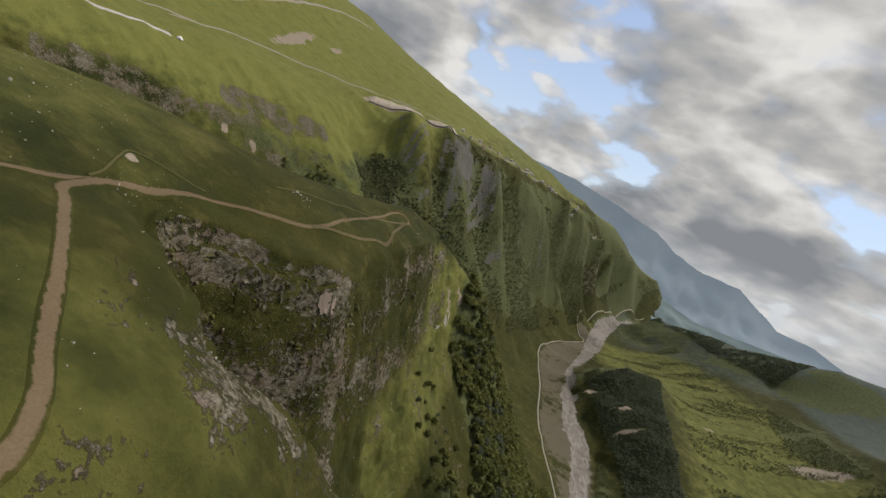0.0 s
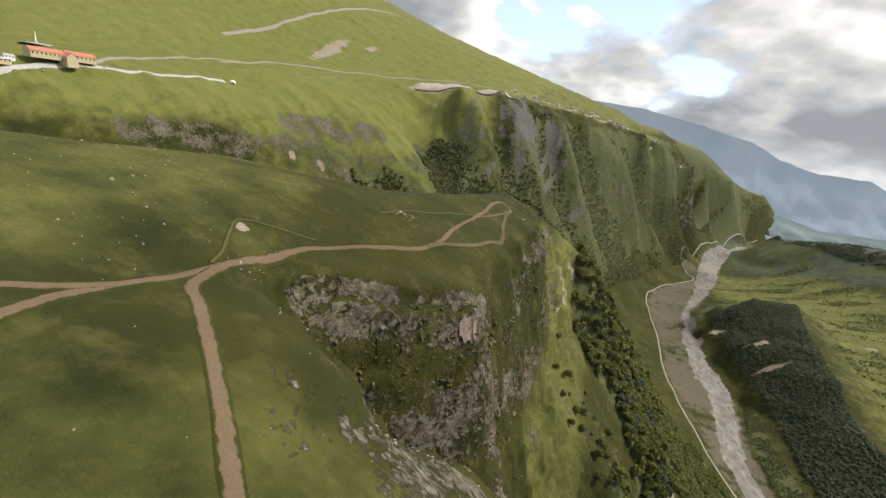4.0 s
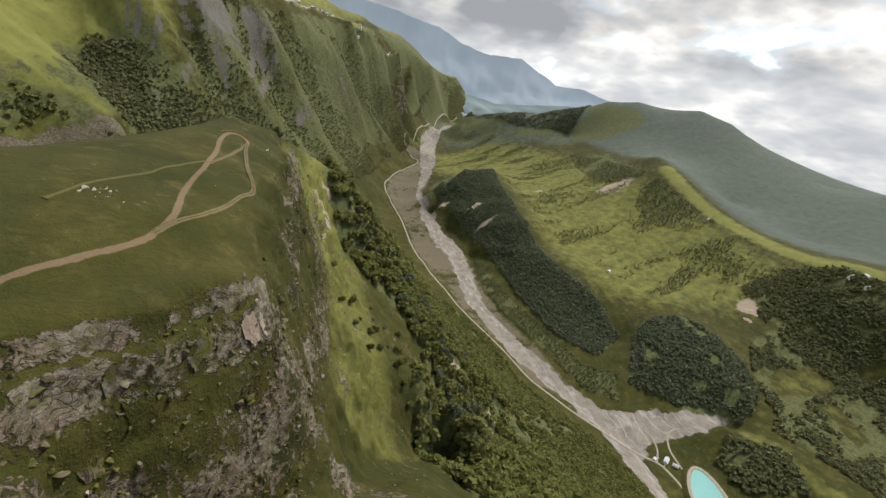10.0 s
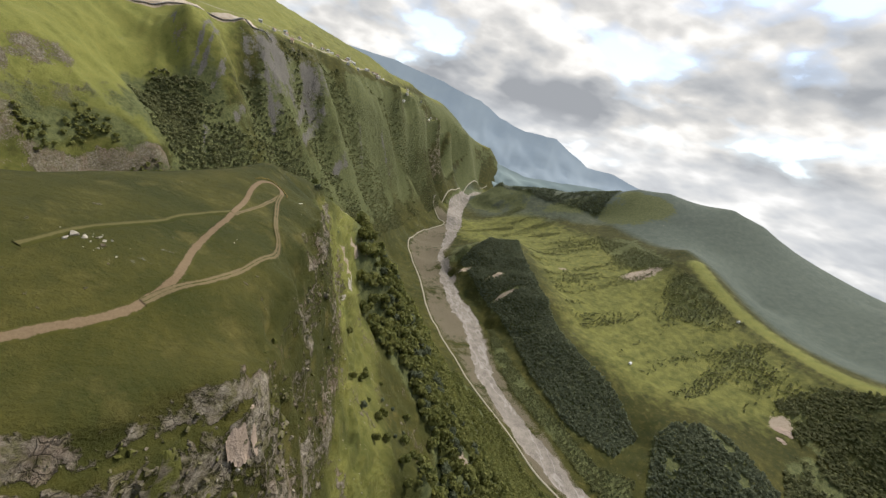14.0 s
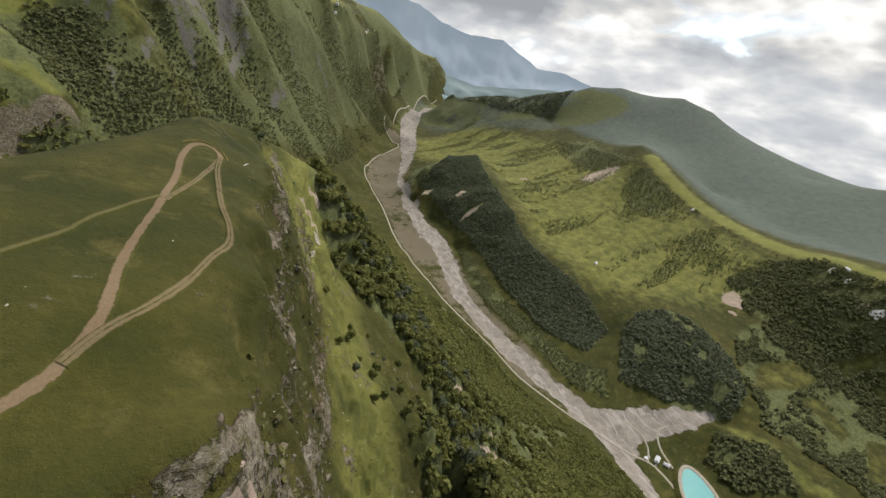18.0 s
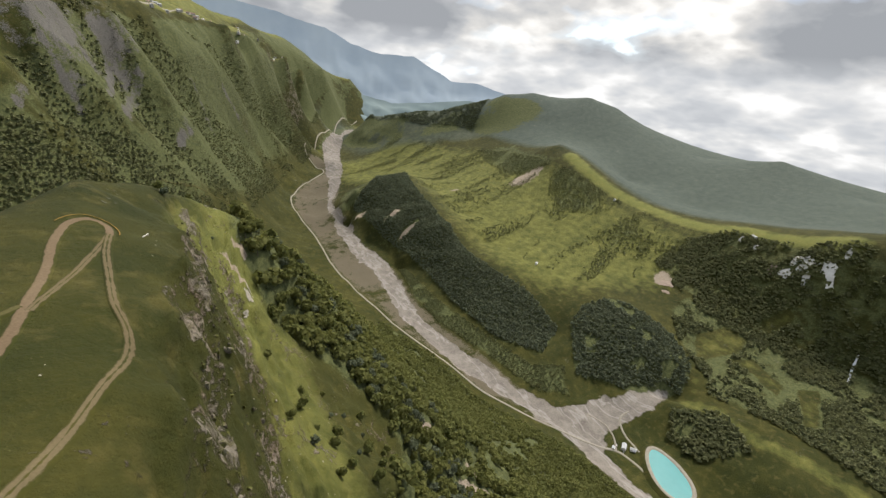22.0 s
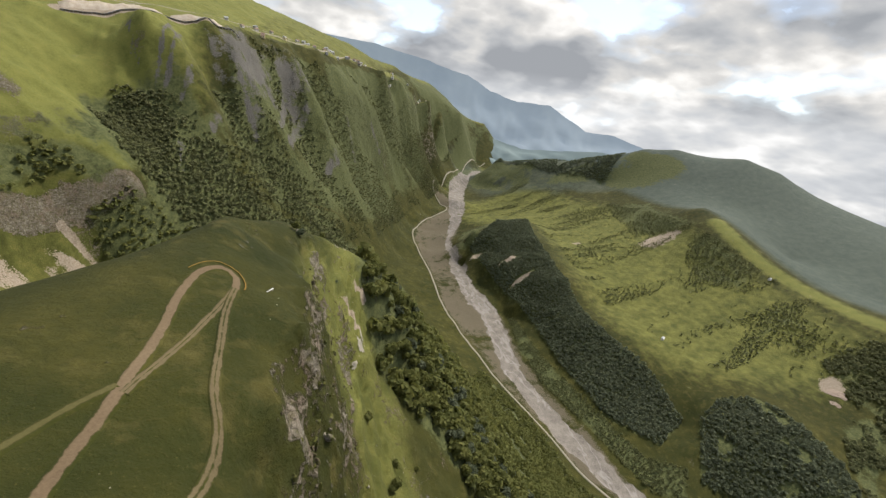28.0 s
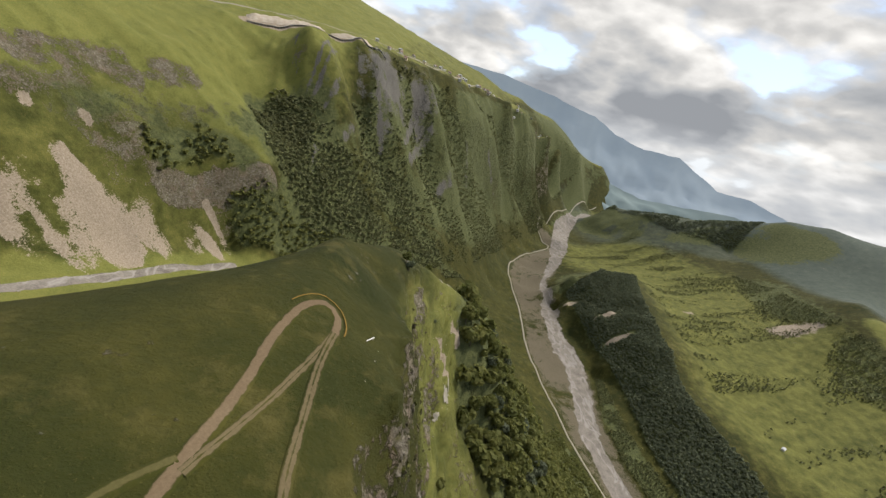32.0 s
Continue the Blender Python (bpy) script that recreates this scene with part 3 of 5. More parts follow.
def spaced(parts):
    """Grid lines: (from, to, step) stretches."""
    out = []
    for a, b, step in parts:
        n = max(1, round((b - a) / step))
        out += [a + (b - a) * k / n for k in range(n)]
    return np.array(out + [parts[-1][1]])


GX = spaced([(-2600, -1000, 50), (-1000, -600, 14), (-600, -150, 6.5), (-150, -100, 2.4), (-100, 30, 1.7), (30, 220, 4), (220, 900, 8), (900, 1600, 11), (1600, 2600, 22), (2600, 3800, 60)])
GY = spaced([(-900, -100, 50), (-100, 40, 6), (40, 110, 2.6), (110, 330, 1.7), (330, 480, 2.6), (480, 700, 5), (700, 1200, 6.5), (1200, 1800, 8), (1800, 3000, 13), (3000, 4400, 40)])
XX, YY = np.meshgrid(GX, GY)
BASE = stretched(XX, YY).reshape(XX.shape)
SLOPE = np.hypot(np.gradient(BASE, GX, axis=1), np.gradient(BASE, GY, axis=0))


# spurs and gullies of the gorge wall, from the rim down
SPURS = [[(-272, 1390), (-212, 1350), (-163, 1312), (-105, 1279), (-10, 1302), (52, 1325)], [(-83, 1440), (-22, 1428), (69, 1463), (146, 1480), (252, 1530), (400, 1590)], [(230, 1960), (320, 2050), (456, 2180), (640, 2340)], [(500, 2369), (707, 2595), (960, 2860)], [(60, 1700), (150, 1660), (260, 1640), (370, 1650)]]
GULLIES = [[(-343, 1240), (-257, 1175), (-199, 1150), (-125, 1165)], [(-137, 1431), (-76, 1375), (-1, 1352), (110, 1395)], [(20, 1600), (60, 1545), (150, 1545), (260, 1580)], [(120, 1790), (200, 1800), (330, 1800), (450, 1850)], [(400, 2250), (520, 2290), (640, 2400), (780, 2500)]]


def roughness_at(x, y, slope):
    """Relief laid over the plain surface: folds and gullies on steep ground, soft swells on meadows."""
    steep = smooth(0.35, 0.9, slope)
    away = np.hypot(x + 30, y - 250)
    near = 1 - smooth(250, 700, away)
    flat = smooth(18, 90, dist_line(x, y, LINES["river"]))
    z = flat * (fbm(x, y, 60, 4) * (0.9 * near + (6 - 4 * smooth(780, 950, x)) * (1 - near)))
    wall = smooth(520, 1000, y - 0.5 * x) * smooth(60, 260, dist_line(x, y, LINES["wall_foot"])) * (1 - smooth(1100, 1500, x)) * smooth(-600, -300, x + 0.2 * y - 200)
    along = x * 0.62 + y * 0.78
    down = x * 0.78 - y * 0.62
    bent = along + 0.55 * down + 130 * fbm(x, y, 330, 3) + 34 * fbm(x + 400, y, 110, 3)
    strong = 0.55 + 0.9 * vnoise(x / 170 + 3.1, y / 170 + 8.7)
    z = z + wall * steep * strong * (70 * (ridged(bent, down * 0.30, 230, 2) - 0.6) + 26 * (ridged(bent + 60 * fbm(x, y, 90, 3), down * 0.85, 105, 4) - 0.6) + 14 * (ridged(x, y, 50, 3) - 0.6))
    for line in SPURS:
        z = z + 62 * wall * np.exp(-(dist_line(x, y, line) / 55) ** 2)
    for line in GULLIES:
        z = z - 58 * wall * np.exp(-(dist_line(x, y, line) / 55) ** 2)
    ribs = (1 - smooth(60, 190, dist_line(x, y, LINES["grass_foot"]))) * smooth(0.25, 0.6, slope)
    z = z + ribs * 26 * (ridged(y * 0.8 + x * 0.2, x * 0.25, 90, 3) - 0.6)
    z = z + (1 - wall) * steep * (1 - near) * flat * 16 * (ridged(x, y, 120, 4) - 0.6)
    z = z + near * smooth(0.6, 1.3, slope) * 4.0 * fbm(x, y, 14, 4)
    z = z + near * 0.22 * fbm(x, y, 7, 3)
    crag = near * smooth(0.9, 1.5, slope)
    z = z + crag * (2.6 * np.sin((BASE + 9 * fbm(x, y, 40, 3)) / 1.9) + 2.2 * fbm(x, y, 8, 3))
    return z


HEIGHT = BASE + roughness_at(XX, YY, SLOPE)


def ground(x, y):
    """Height of the built ground sheet."""
    x, y = np.asarray(x, float), np.asarray(y, float)
    i = np.clip(np.searchsorted(GX, x) - 1, 0, len(GX) - 2)
    j = np.clip(np.searchsorted(GY, y) - 1, 0, len(GY) - 2)
    fx, fy = (x - GX[i]) / (GX[i + 1] - GX[i]), (y - GY[j]) / (GY[j + 1] - GY[j])
    return (HEIGHT[j, i] * (1 - fx) + HEIGHT[j, i + 1] * fx) * (1 - fy) + (HEIGHT[j + 1, i] * (1 - fx) + HEIGHT[j + 1, i + 1] * fx) * fy


def mesh_from(name, verts, faces, mats, smooth_shade=True):
    me = bpy.data.meshes.new(name)
    verts, faces = np.asarray(verts, np.float32), np.asarray(faces, np.int32)
    me.vertices.add(len(verts))
    me.vertices.foreach_set("co", verts.ravel())
    k = faces.shape[1]
    me.loops.add(faces.size)
    me.loops.foreach_set("vertex_index", faces.ravel())
    me.polygons.add(len(faces))
    me.polygons.foreach_set("loop_start", np.arange(0, faces.size, k, dtype=np.int32))
    me.polygons.foreach_set("use_smooth", np.full(len(faces), smooth_shade))
    for m in mats if isinstance(mats, (list, tuple)) else [mats]:
        me.materials.append(m)
    me.update(calc_edges=True)
    return me


def grid_faces(ny, nx):
    a = (np.arange(ny - 1)[:, None] * nx + np.arange(nx - 1)[None]).ravel()
    return np.stack([a, a + 1, a + nx + 1, a + nx], 1)


def put_attr(me, name, values):
    at = me.attributes.new(name, "FLOAT", "POINT")
    at.data.foreach_set("value", np.asarray(values, np.float32).ravel())

# ---- the ground sheet ----
FLANK_WOOD = [(42, 520), (30, 470), (27, 430), (50, 404), (78, 385), (104, 366), (112, 340), (92, 318), (74, 300), (64, 275), (60, 240), (90, 150), (160, 40), (280, -60), (480, -60), (570, 200), (560, 400), (512, 560), (500, 680), (485, 800), (450, 960), (300, 790), (150, 640), (80, 570)]
KNOLL_WOOD = [(705, 1640), (692, 1340), (700, 1140), (672, 934), (676, 760), (735, 655), (830, 690), (850, 838), (808, 1000), (848, 1200), (912, 1490), (975, 1670), (850, 1705)]
BANK_SHRUB = [(596, 900), (622, 720), (642, 580), (690, 530), (740, 590), (690, 640), (662, 800), (650, 1000), (672, 1180), (664, 1220), (606, 1030)]
HUMP_WOOD = [(793, 611), (850, 665), (928, 690), (1010, 657), (1035, 570), (1040, 488), (983, 410), (906, 388), (870, 420), (824, 446), (790, 518), (745, 560)]
CLIFF_WOOD = [(1290, 700), (1420, 690), (1500, 600), (1490, 400), (1445, 200), (1430, -100), (1240, -100), (1275, 200), (1262, 440), (1240, 600)]
COPSE = [(1480, 1320), (1530, 1254), (1510, 1110), (1500, 1021), (1368, 980), (1292, 1113), (1400, 1258)]
DARK_COPSE = [(1559, 1885), (1683, 1727), (1542, 1340), (1487, 1351), (1393, 1481), (1450, 1700)]
STRIP_COPSE = [(1017, 755), (1080, 748), (1185, 785), (1313, 822), (1372, 780), (1438, 865), (1418, 918), (1335, 900), (1185, 845)]
DEEP_WOOD = [(-351, 1219), (-291, 1319), (-208, 1335), (-143, 1272), (-64, 1268), (2, 1310), (120, 1400), (180, 1440), (90, 1310), (-60, 1180), (-150, 1090), (-210, 1075), (-240, 1094), (-261, 1126), (-295, 1128)]
GULLY_WOOD = [(-84, 1356), (-31, 1391), (42, 1444), (131, 1458), (198, 1476), (300, 1540), (200, 1440), (90, 1380), (1, 1318), (-55, 1293)]
UPPER_WOOD = [(23, 1626), (208, 1955), (234, 1862), (122, 1572), (38, 1497), (-17, 1511)]
FAR_WALL_WOOD = [(210, 1900), (343, 2046), (535, 2250), (698, 2307), (498, 2134), (282, 1813), (191, 1739)]
END_WOOD = [(917, 2926), (1100, 3150), (1400, 3500), (1654, 3750), (1600, 3560), (1400, 3330), (1180, 3080), (1050, 2950)]
LOW_WOOD = [(-318, 1021), (-239, 1095), (-203, 1100), (-80, 1180), (-90, 1110), (-190, 1045), (-274, 1003), (-300, 1010)]
SHELF_WOOD = [(-442, 979), (-411, 1031), (-363, 1065), (-327, 1085), (-273, 1095), (-300, 1052), (-349, 1034), (-375, 1005), (-396, 955), (-415, 949)]
LAKE_WOOD = [(829, 376), (850, 350), (883, 309), (875, 278), (840, 225), (807, 235), (758, 284), (773, 348)]
CLEARINGS = [[(1122, 468), (1221, 438), (1222, 373), (1150, 368), (1021, 419)], [(1280, 393), (1338, 346), (1327, 307), (1273, 353)], [(1100, 382), (1164, 340), (1106, 253), (1053, 250), (1100, 324)], [(1124, 238), (1161, 200), (1014, 164), (982, 185)], [(923, 392), (992, 406), (978, 365), (912, 361)]]
DARK_HILL = [(1330, 3050), (1420, 2950), (1480, 2600), (1560, 2330), (1760, 2150), (2000, 2300), (1800, 2700), (1560, 3050)]
RIGHT_WOOD = [(1050, 480), (1150, 560), (1240, 560), (1262, 440), (1275, 200), (1240, -100), (960, -100), (930, 60), (950, 200), (930, 340), (990, 400)]
WOODS = {"right": RIGHT_WOOD, "flank": FLANK_WOOD, "knoll": KNOLL_WOOD, "bank": BANK_SHRUB, "hump": HUMP_WOOD, "cliff": CLIFF_WOOD, "deep": DEEP_WOOD, "shelf": SHELF_WOOD, "lake": LAKE_WOOD, "copse": COPSE, "dark_copse": DARK_COPSE, "strip": STRIP_COPSE, "gully": GULLY_WOOD, "upper": UPPER_WOOD, "far_wall": FAR_WALL_WOOD, "end": END_WOOD, "low": LOW_WOOD}


def smooth_down(a, b, v):
    return 1 - smooth(b, a, v)


def soft_in(x, y, poly, width):
    """0 to 1 across the edge of a polygon, over that width."""
    d = dist_line(x, y, poly + poly[:1])
    return np.clip(np.where(inside(x, y, poly), 0.5 + d / width, 0.5 - d / width), 0, 1)


BED_WEST = [(1750, 3570), (1420, 3260), (1070, 2815), (900, 2390), (845, 2200), (750, 1990), (665, 1790), (605, 1550), (575, 1360), (573, 1200), (556, 1120), (528, 1038), (516, 960), (520, 860), (532, 750), (545, 655), (566, 570), (592, 480), (580, 380), (585, 250), (565, 100), (540, -300)]
BED_EAST = [(620, -300), (640, 100), (640, 230), (622, 330), (640, 400), (680, 425), (800, 405), (890, 400), (880, 425), (760, 495), (652, 518), (608, 610), (603, 705), (585, 805), (570, 930), (590, 1035), (628, 1155), (645, 1250), (642, 1440), (668, 1665), (722, 1870), (848, 2060), (940, 2238), (1040, 2480), (1140, 2700), (1400, 3160), (1790, 3530)]
ROAD = [(1700, 3590), (1433, 3370), (1198, 3010), (1085, 2890), (985, 2740), (880, 2560), (822, 2440), (868, 2315), (735, 2190), (622, 2065), (556, 1910), (530, 1610), (488, 1370), (474, 1185), (477, 1047), (487, 900), (508, 766), (531, 655), (567, 540), (600, 475), (640, 415), (665, 387), (667, 340), (655, 300), (650, 200), (640, 0), (620, -300)]
ragged = 16 * fbm(XX, YY, 60, 4)
gravel = np.clip(soft_in(XX + ragged, YY + ragged, BED_WEST + BED_EAST, 40) - 0.05, 0, 1)
gravel = gravel * (1 - smooth(3300, 3420, YY))
VERGE = [q for q in ROAD[6:20]] + [(600, 480), (620, 560), (610, 800), (600, 1000), (650, 1230), (650, 1450), (700, 1800), (850, 2050), (950, 2300), (900, 2450)]
soil = 0.80 * soft_in(XX, YY, VERGE, 30) * (0.85 + 0.5 * fbm(XX, YY, 110, 3))
STREAM_BED = LINES["stream"][3:9]
gravel = np.maximum(gravel, 1 - smooth(3, 13, dist_line(XX, YY, STREAM_BED)))

rim_d, foot_d = dist_line(XX, YY, LINES["rim_east"]), dist_line(XX, YY, LINES["cliff_foot"])
steep = np.hypot(np.gradient(HEIGHT, GX, axis=1), np.gradient(HEIGHT, GY, axis=0))
face = (1 - smooth(3, 9, np.minimum(rim_d, foot_d))) * smooth(0.7, 1.3, steep)
apron = (1 - smooth(10, 45, dist_line(XX, YY, LINES["gully"][:3] + [(-40, 100, 0), (-20, 125, 0)]))) * 0.44
away = np.hypot(XX + 30, YY - 250)
rock = np.maximum(face * np.where(YY < 185, 0.66, 0.44), apron * smooth(0.35, 0.7, steep))
rock = np.maximum(rock, 0.22 * (1 - smooth(250, 420, away)) * smooth(0.7, 1.1, steep))
rock = np.maximum(rock, 0.10 * (1 - smooth(80, 140, np.hypot(XX + 170, YY - 200))))
rock = np.maximum(rock, smooth(1.7, 3.0, steep) * 0.45 * smooth(350, 600, away))
for line, half in [([(-560, 900), (-530, 980), (-500, 1040)], 22), ([(-500, 1010), (-455, 1075), (-420, 1120)], 20), ([(-470, 930), (-440, 975)], 14)]:
    rock = np.maximum(rock, 0.60 * (1 - smooth(half * 0.4, half * 1.5, dist_line(XX, YY, line) + 14 * fbm(XX, YY, 35, 3))))
CLIFF_BAND = [(-395, 954), (-375, 972), (-334, 1017), (-295, 1050), (-258, 1083)]
rock = np.maximum(rock, (1 - smooth(8, 20, dist_line(XX, YY, CLIFF_BAND) + 5 * fbm(XX, YY, 30, 2))) * 0.95)
rock = np.maximum(rock, 0.55 * (1 - smooth(8, 26, dist_line(XX, YY, [(-644, 587), (-621, 644), (-591, 732), (-537, 841), (-505, 950)]) + 10 * fbm(XX, YY, 50, 2))))
rock = np.maximum(rock, 0.50 * soft_in(XX, YY, [(-540, 860), (-470, 1020), (-330, 1160), (-320, 1120), (-400, 1020), (-392, 936), (-440, 890)], 50))

wood = np.zeros_like(XX)
for key, poly in WOODS.items():
    share = {"deep": 0.85, "copse": 0.5, "dark_copse": 0.6, "strip": 0.45, "upper": 0.55, "far_wall": 0.6, "low": 0.8, "gully": 0.85, "lake": 0.62, "shelf": 0.8, "bank": 0.75, "cliff": 0.5, "right": 0.6}.get(key, 1.0)
    wood = np.maximum(wood, share * soft_in(XX, YY, poly, {"deep": 60, "upper": 70, "far_wall": 70, "gully": 50, "end": 60, "copse": 60, "dark_copse": 90, "strip": 50}.get(key, 30)))
wall = smooth(20, 140, dist_line(XX, YY, LINES["wall_foot"])) * smooth(900, 1200, YY - 0.4 * XX) * smooth(0.35, 0.6, SLOPE) * smooth_down(735, 690, HEIGHT)
left = smooth(-420, -250, XX)
wall = wall * (left + (1 - left) * smooth_down(620, 560, HEIGHT))
for poly in CLEARINGS:
    wood = np.minimum(wood, 1 - 0.85 * soft_in(XX, YY, poly, 24))
upper = smooth(540, 630, HEIGHT) * (1 - smooth(-170, -60, XX))
wall = wall * (1 - 0.8 * upper)
hollow = smooth_down(8, -22, HEIGHT - BASE)
wood = np.maximum(wood, wall * (0.66 + 0.45 * hollow + 0.80 * fbm(XX, YY, 120, 4)))

# slides of tan scree: way down the slope and half width
SLIDES = [([(-494, 795), (-475, 787), (-457, 787), (-429, 787), (-401, 782)], 17), ([(-470, 732), (-451, 741), (-426, 750)], 16), ([(-466, 766), (-451, 765), (-426, 769), (-405, 790)], 15), ([(-472, 850), (-449, 858), (-426, 866), (-395, 872), (-366, 871)], 13), ([(-445, 836), (-418, 843), (-384, 834)], 16), ([(-388, 940), (-354, 956), (-308, 972)], 10), ([(-341, 995), (-315, 996), (-288, 995)], 6), ([(-376, 907), (-343, 935)], 13), ([(-500, 720), (-465, 705)], 22), ([(-405, 850), (-380, 856)], 18)]
scree = np.zeros_like(XX)
streaky = fbm(XX * 0.25, YY + 0.15 * XX, 34, 3)
for line, half in SLIDES:
    scree = np.maximum(scree, (0.44 + 1.2 * streaky) * (1 - smooth(half * 0.3, half * 1.4, dist_line(XX, YY, line))))
APRON = [(-505, 690), (-505, 800), (-478, 858), (-440, 872), (-396, 936), (-300, 988), (-296, 962), (-340, 912), (-374, 830), (-425, 745)]
scree = np.maximum(scree, (0.52 + 1.1 * streaky) * soft_in(XX, YY, APRON, 30))
SCARS = [((-760, 1480), 20, 110), ((-690, 1660), 12, 45), ((-515, 850), 7, 9), ((-480, 912), 7, 9), ((-795, 1020), 8, 45), ((1246, 640), 32, 20), ((1400, 1380), 75, 38), ((745, 1300), 34, 10), ((760, 1420), 30, 12), ((150, 366), 13, 6), ((185, 330), 22, 6), ((20, 408), 6, 3), ((205, 350), 9, 5), ((28, 430), 4, 3), ((10, 468), 4, 3), ((250, 430), 12, 6), ((340, 520), 14, 5), ((1110, 1500), 22, 9), ((700, 1560), 20, 9)]
for (cx, cy), rx, ry in SCARS:
    scree = np.maximum(scree, 1.15 - np.hypot((XX - cx) / rx, (YY - cy) / ry) * 0.6)
# bare grey runnels under the rim of the far gorge wall, and one broad slide
runnel = np.zeros_like(XX)
for line, half, share in [([(-318, 1420), (-302, 1362), (-284, 1333)], 5, 0.75), ([(-240, 1440), (-242, 1359), (-255, 1307)], 6, 0.8), ([(-223, 1449), (-223, 1350), (-241, 1298)], 5, 0.75), ([(-183, 1400), (-193, 1325), (-208, 1297)], 4, 0.6), ([(-137, 1324), (-150, 1285)], 6, 0.6), ([(8, 1618), (-1, 1469)], 8, 0.6), ([(77, 1648), (35, 1580), (23, 1463)], 9, 0.65), ([(178, 1658), (137, 1586)], 8, 0.6), ([(-206, 1225), (-199, 1184)], 5, 0.55), ([(-134, 1528), (-95, 1452), (-66, 1400)], 10, 0.7), ([(245, 1890), (271, 1840)], 9, 0.55), ([(377, 2089), (452, 2121)], 10, 0.5)]:
    runnel = np.maximum(runnel, (1 - smooth(half * 0.3, half * 1.7, dist_line(XX, YY, line) + 5 * fbm(XX, YY, 30, 3))) * (share + 0.05))
runnel = np.maximum(runnel, soft_in(XX, YY, [(-175, 1500), (-120, 1590), (10, 1730), (75, 1720), (50, 1640), (-5, 1590), (-50, 1440), (-90, 1425), (-109, 1455), (-150, 1430)], 80) * (0.62 + 0.9 * fbm(XX * 0.8 + YY * 0.6, (YY - XX) * 0.25, 40, 4)))
QUARRY = [(-440, 1428), (-305, 1492), (-178, 1538)]
scree = np.maximum(scree, 1.1 * (1 - smooth(9, 24, dist_line(XX, YY, QUARRY))))
scree = np.maximum(scree, 0.8 * (1 - smooth(1.5, 5, np.hypot(XX + 109, YY - 135))))
scree = np.clip(scree, 0, 1)

# thin yellow turf of the hay meadows; sunlight painted onto loop shoulder, lit ridge, plateau
dry_lit = 0.55 * soft_in(XX, YY, [(-8, 395), (10, 360), (24, 340), (60, 380), (44, 420), (40, 480), (60, 520), (30, 500), (-6, 440)], 16)
dry_lit = np.maximum(dry_lit, 0.55 * soft_in(XX, YY, [(-560, 700), (-560, 1000), (-300, 1110), (-250, 1060), (-300, 960), (-420, 740)], 60))
dry_lit = np.maximum(dry_lit, 0.70 * soft_in(XX, YY, [(840, 2080), (985, 1650), (880, 1200), (840, 1000), (880, 800), (1000, 700), (1250, 580), (1480, 650), (1500, 1250), (1600, 1700), (1400, 2500), (960, 2400)], 160))
dry_lit = np.maximum(dry_lit, (1 - smooth(10, 60, dist_line(XX, YY, LINES["lit_ridge"][1:8]))) * 1.0)
# plateau brightness put into the turf colour
dry_lit = np.maximum(dry_lit, 1.0 * smooth(330, 460, away) * smooth_down(-250, -420, XX - 0.15 * YY) * smooth_down(1.8, 0.7, SLOPE))
dry_lit = np.maximum(dry_lit, 0.75 * smooth(700, 900, away) * smooth(0.0, 300, YY - 1.25 * XX - 1250) * smooth_down(0.75, 0.5, SLOPE))
# sunlit slope under the cliff, painted as paler turf
dry_lit = np.maximum(dry_lit, 0.62 * (1 - smooth(10, 36, dist_line(XX, YY, [(14, 225), (20, 260), (24, 300), (28, 345), (30, 385)]))))
dry_lit = np.maximum(dry_lit, 0.6 * (1 - smooth(5, 40, dist_line(XX, YY, [(881, 355), (883, 309), (868, 262), (875, 214), (888, 148), (894, 76)]))))
for poly in CLEARINGS:
    dry_lit = np.maximum(dry_lit, 0.42 * soft_in(XX, YY, poly, 40))
dry_lit = np.maximum(dry_lit, 0.55 * (1 - smooth(60, 160, np.hypot(XX + 200, YY - 130))))
# south lawn made paler in place of sun beyond the cloud shade
dry_lit = np.maximum(dry_lit, 0.47 * smooth_down(105, 60, YY - 0.3 * (XX + 90)) * (1 - smooth(150, 400, np.hypot(XX + 60, YY - 20))))
dry_lit = np.maximum(dry_lit, 0.80 * (1 - smooth(8, 30, dist_line(XX, YY, [(2, 345), (9, 385), (20, 410), (30, 450), (38, 490)]))))
dry_lit = np.maximum(dry_lit, 0.6 * (1 - smooth(0, 60, dist_line(XX, YY, [(-110, 40), (-60, 30), (0, 0)]))))
# where the mountain's shade and haze tint is laid into the ground colour
hazy_heath = np.maximum(smooth(1530, 1640, XX - 0.12 * np.abs(YY - 900)), 0.62 * smooth(0, 200, YY - 2060 + 1.0 * (XX - 1500) + 70 * fbm(XX, YY, 90, 3))) * smooth(1050, 1300, XX) * (1 - smooth(3300, 3500, YY))
bump_xy = (1 - smooth(200, 330, away)) * smooth(0.8, 1.4, steep)
jx, jy = 2.2 * bump_xy * fbm(XX + HEIGHT * 1.7, YY - HEIGHT * 0.9, 9, 3), 2.2 * bump_xy * fbm(XX - HEIGHT * 1.3 + 90, YY + HEIGHT * 1.1, 9, 3)
me = mesh_from("ground", np.stack([(XX + jx).ravel(), (YY + jy).ravel(), HEIGHT.ravel()], 1), grid_faces(*XX.shape), GROUND)
for key, val in (("rock", rock), ("gravel", gravel), ("wood", wood), ("scree", scree), ("dry_lit", dry_lit), ("hazy_heath", hazy_heath), ("runnel", runnel), ("soil", soil)):
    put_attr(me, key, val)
ground_sheet = tagged(new("ground", me), "green alpine meadows, crags and gorge slopes of a mountain valley", "ground", kind="structure")


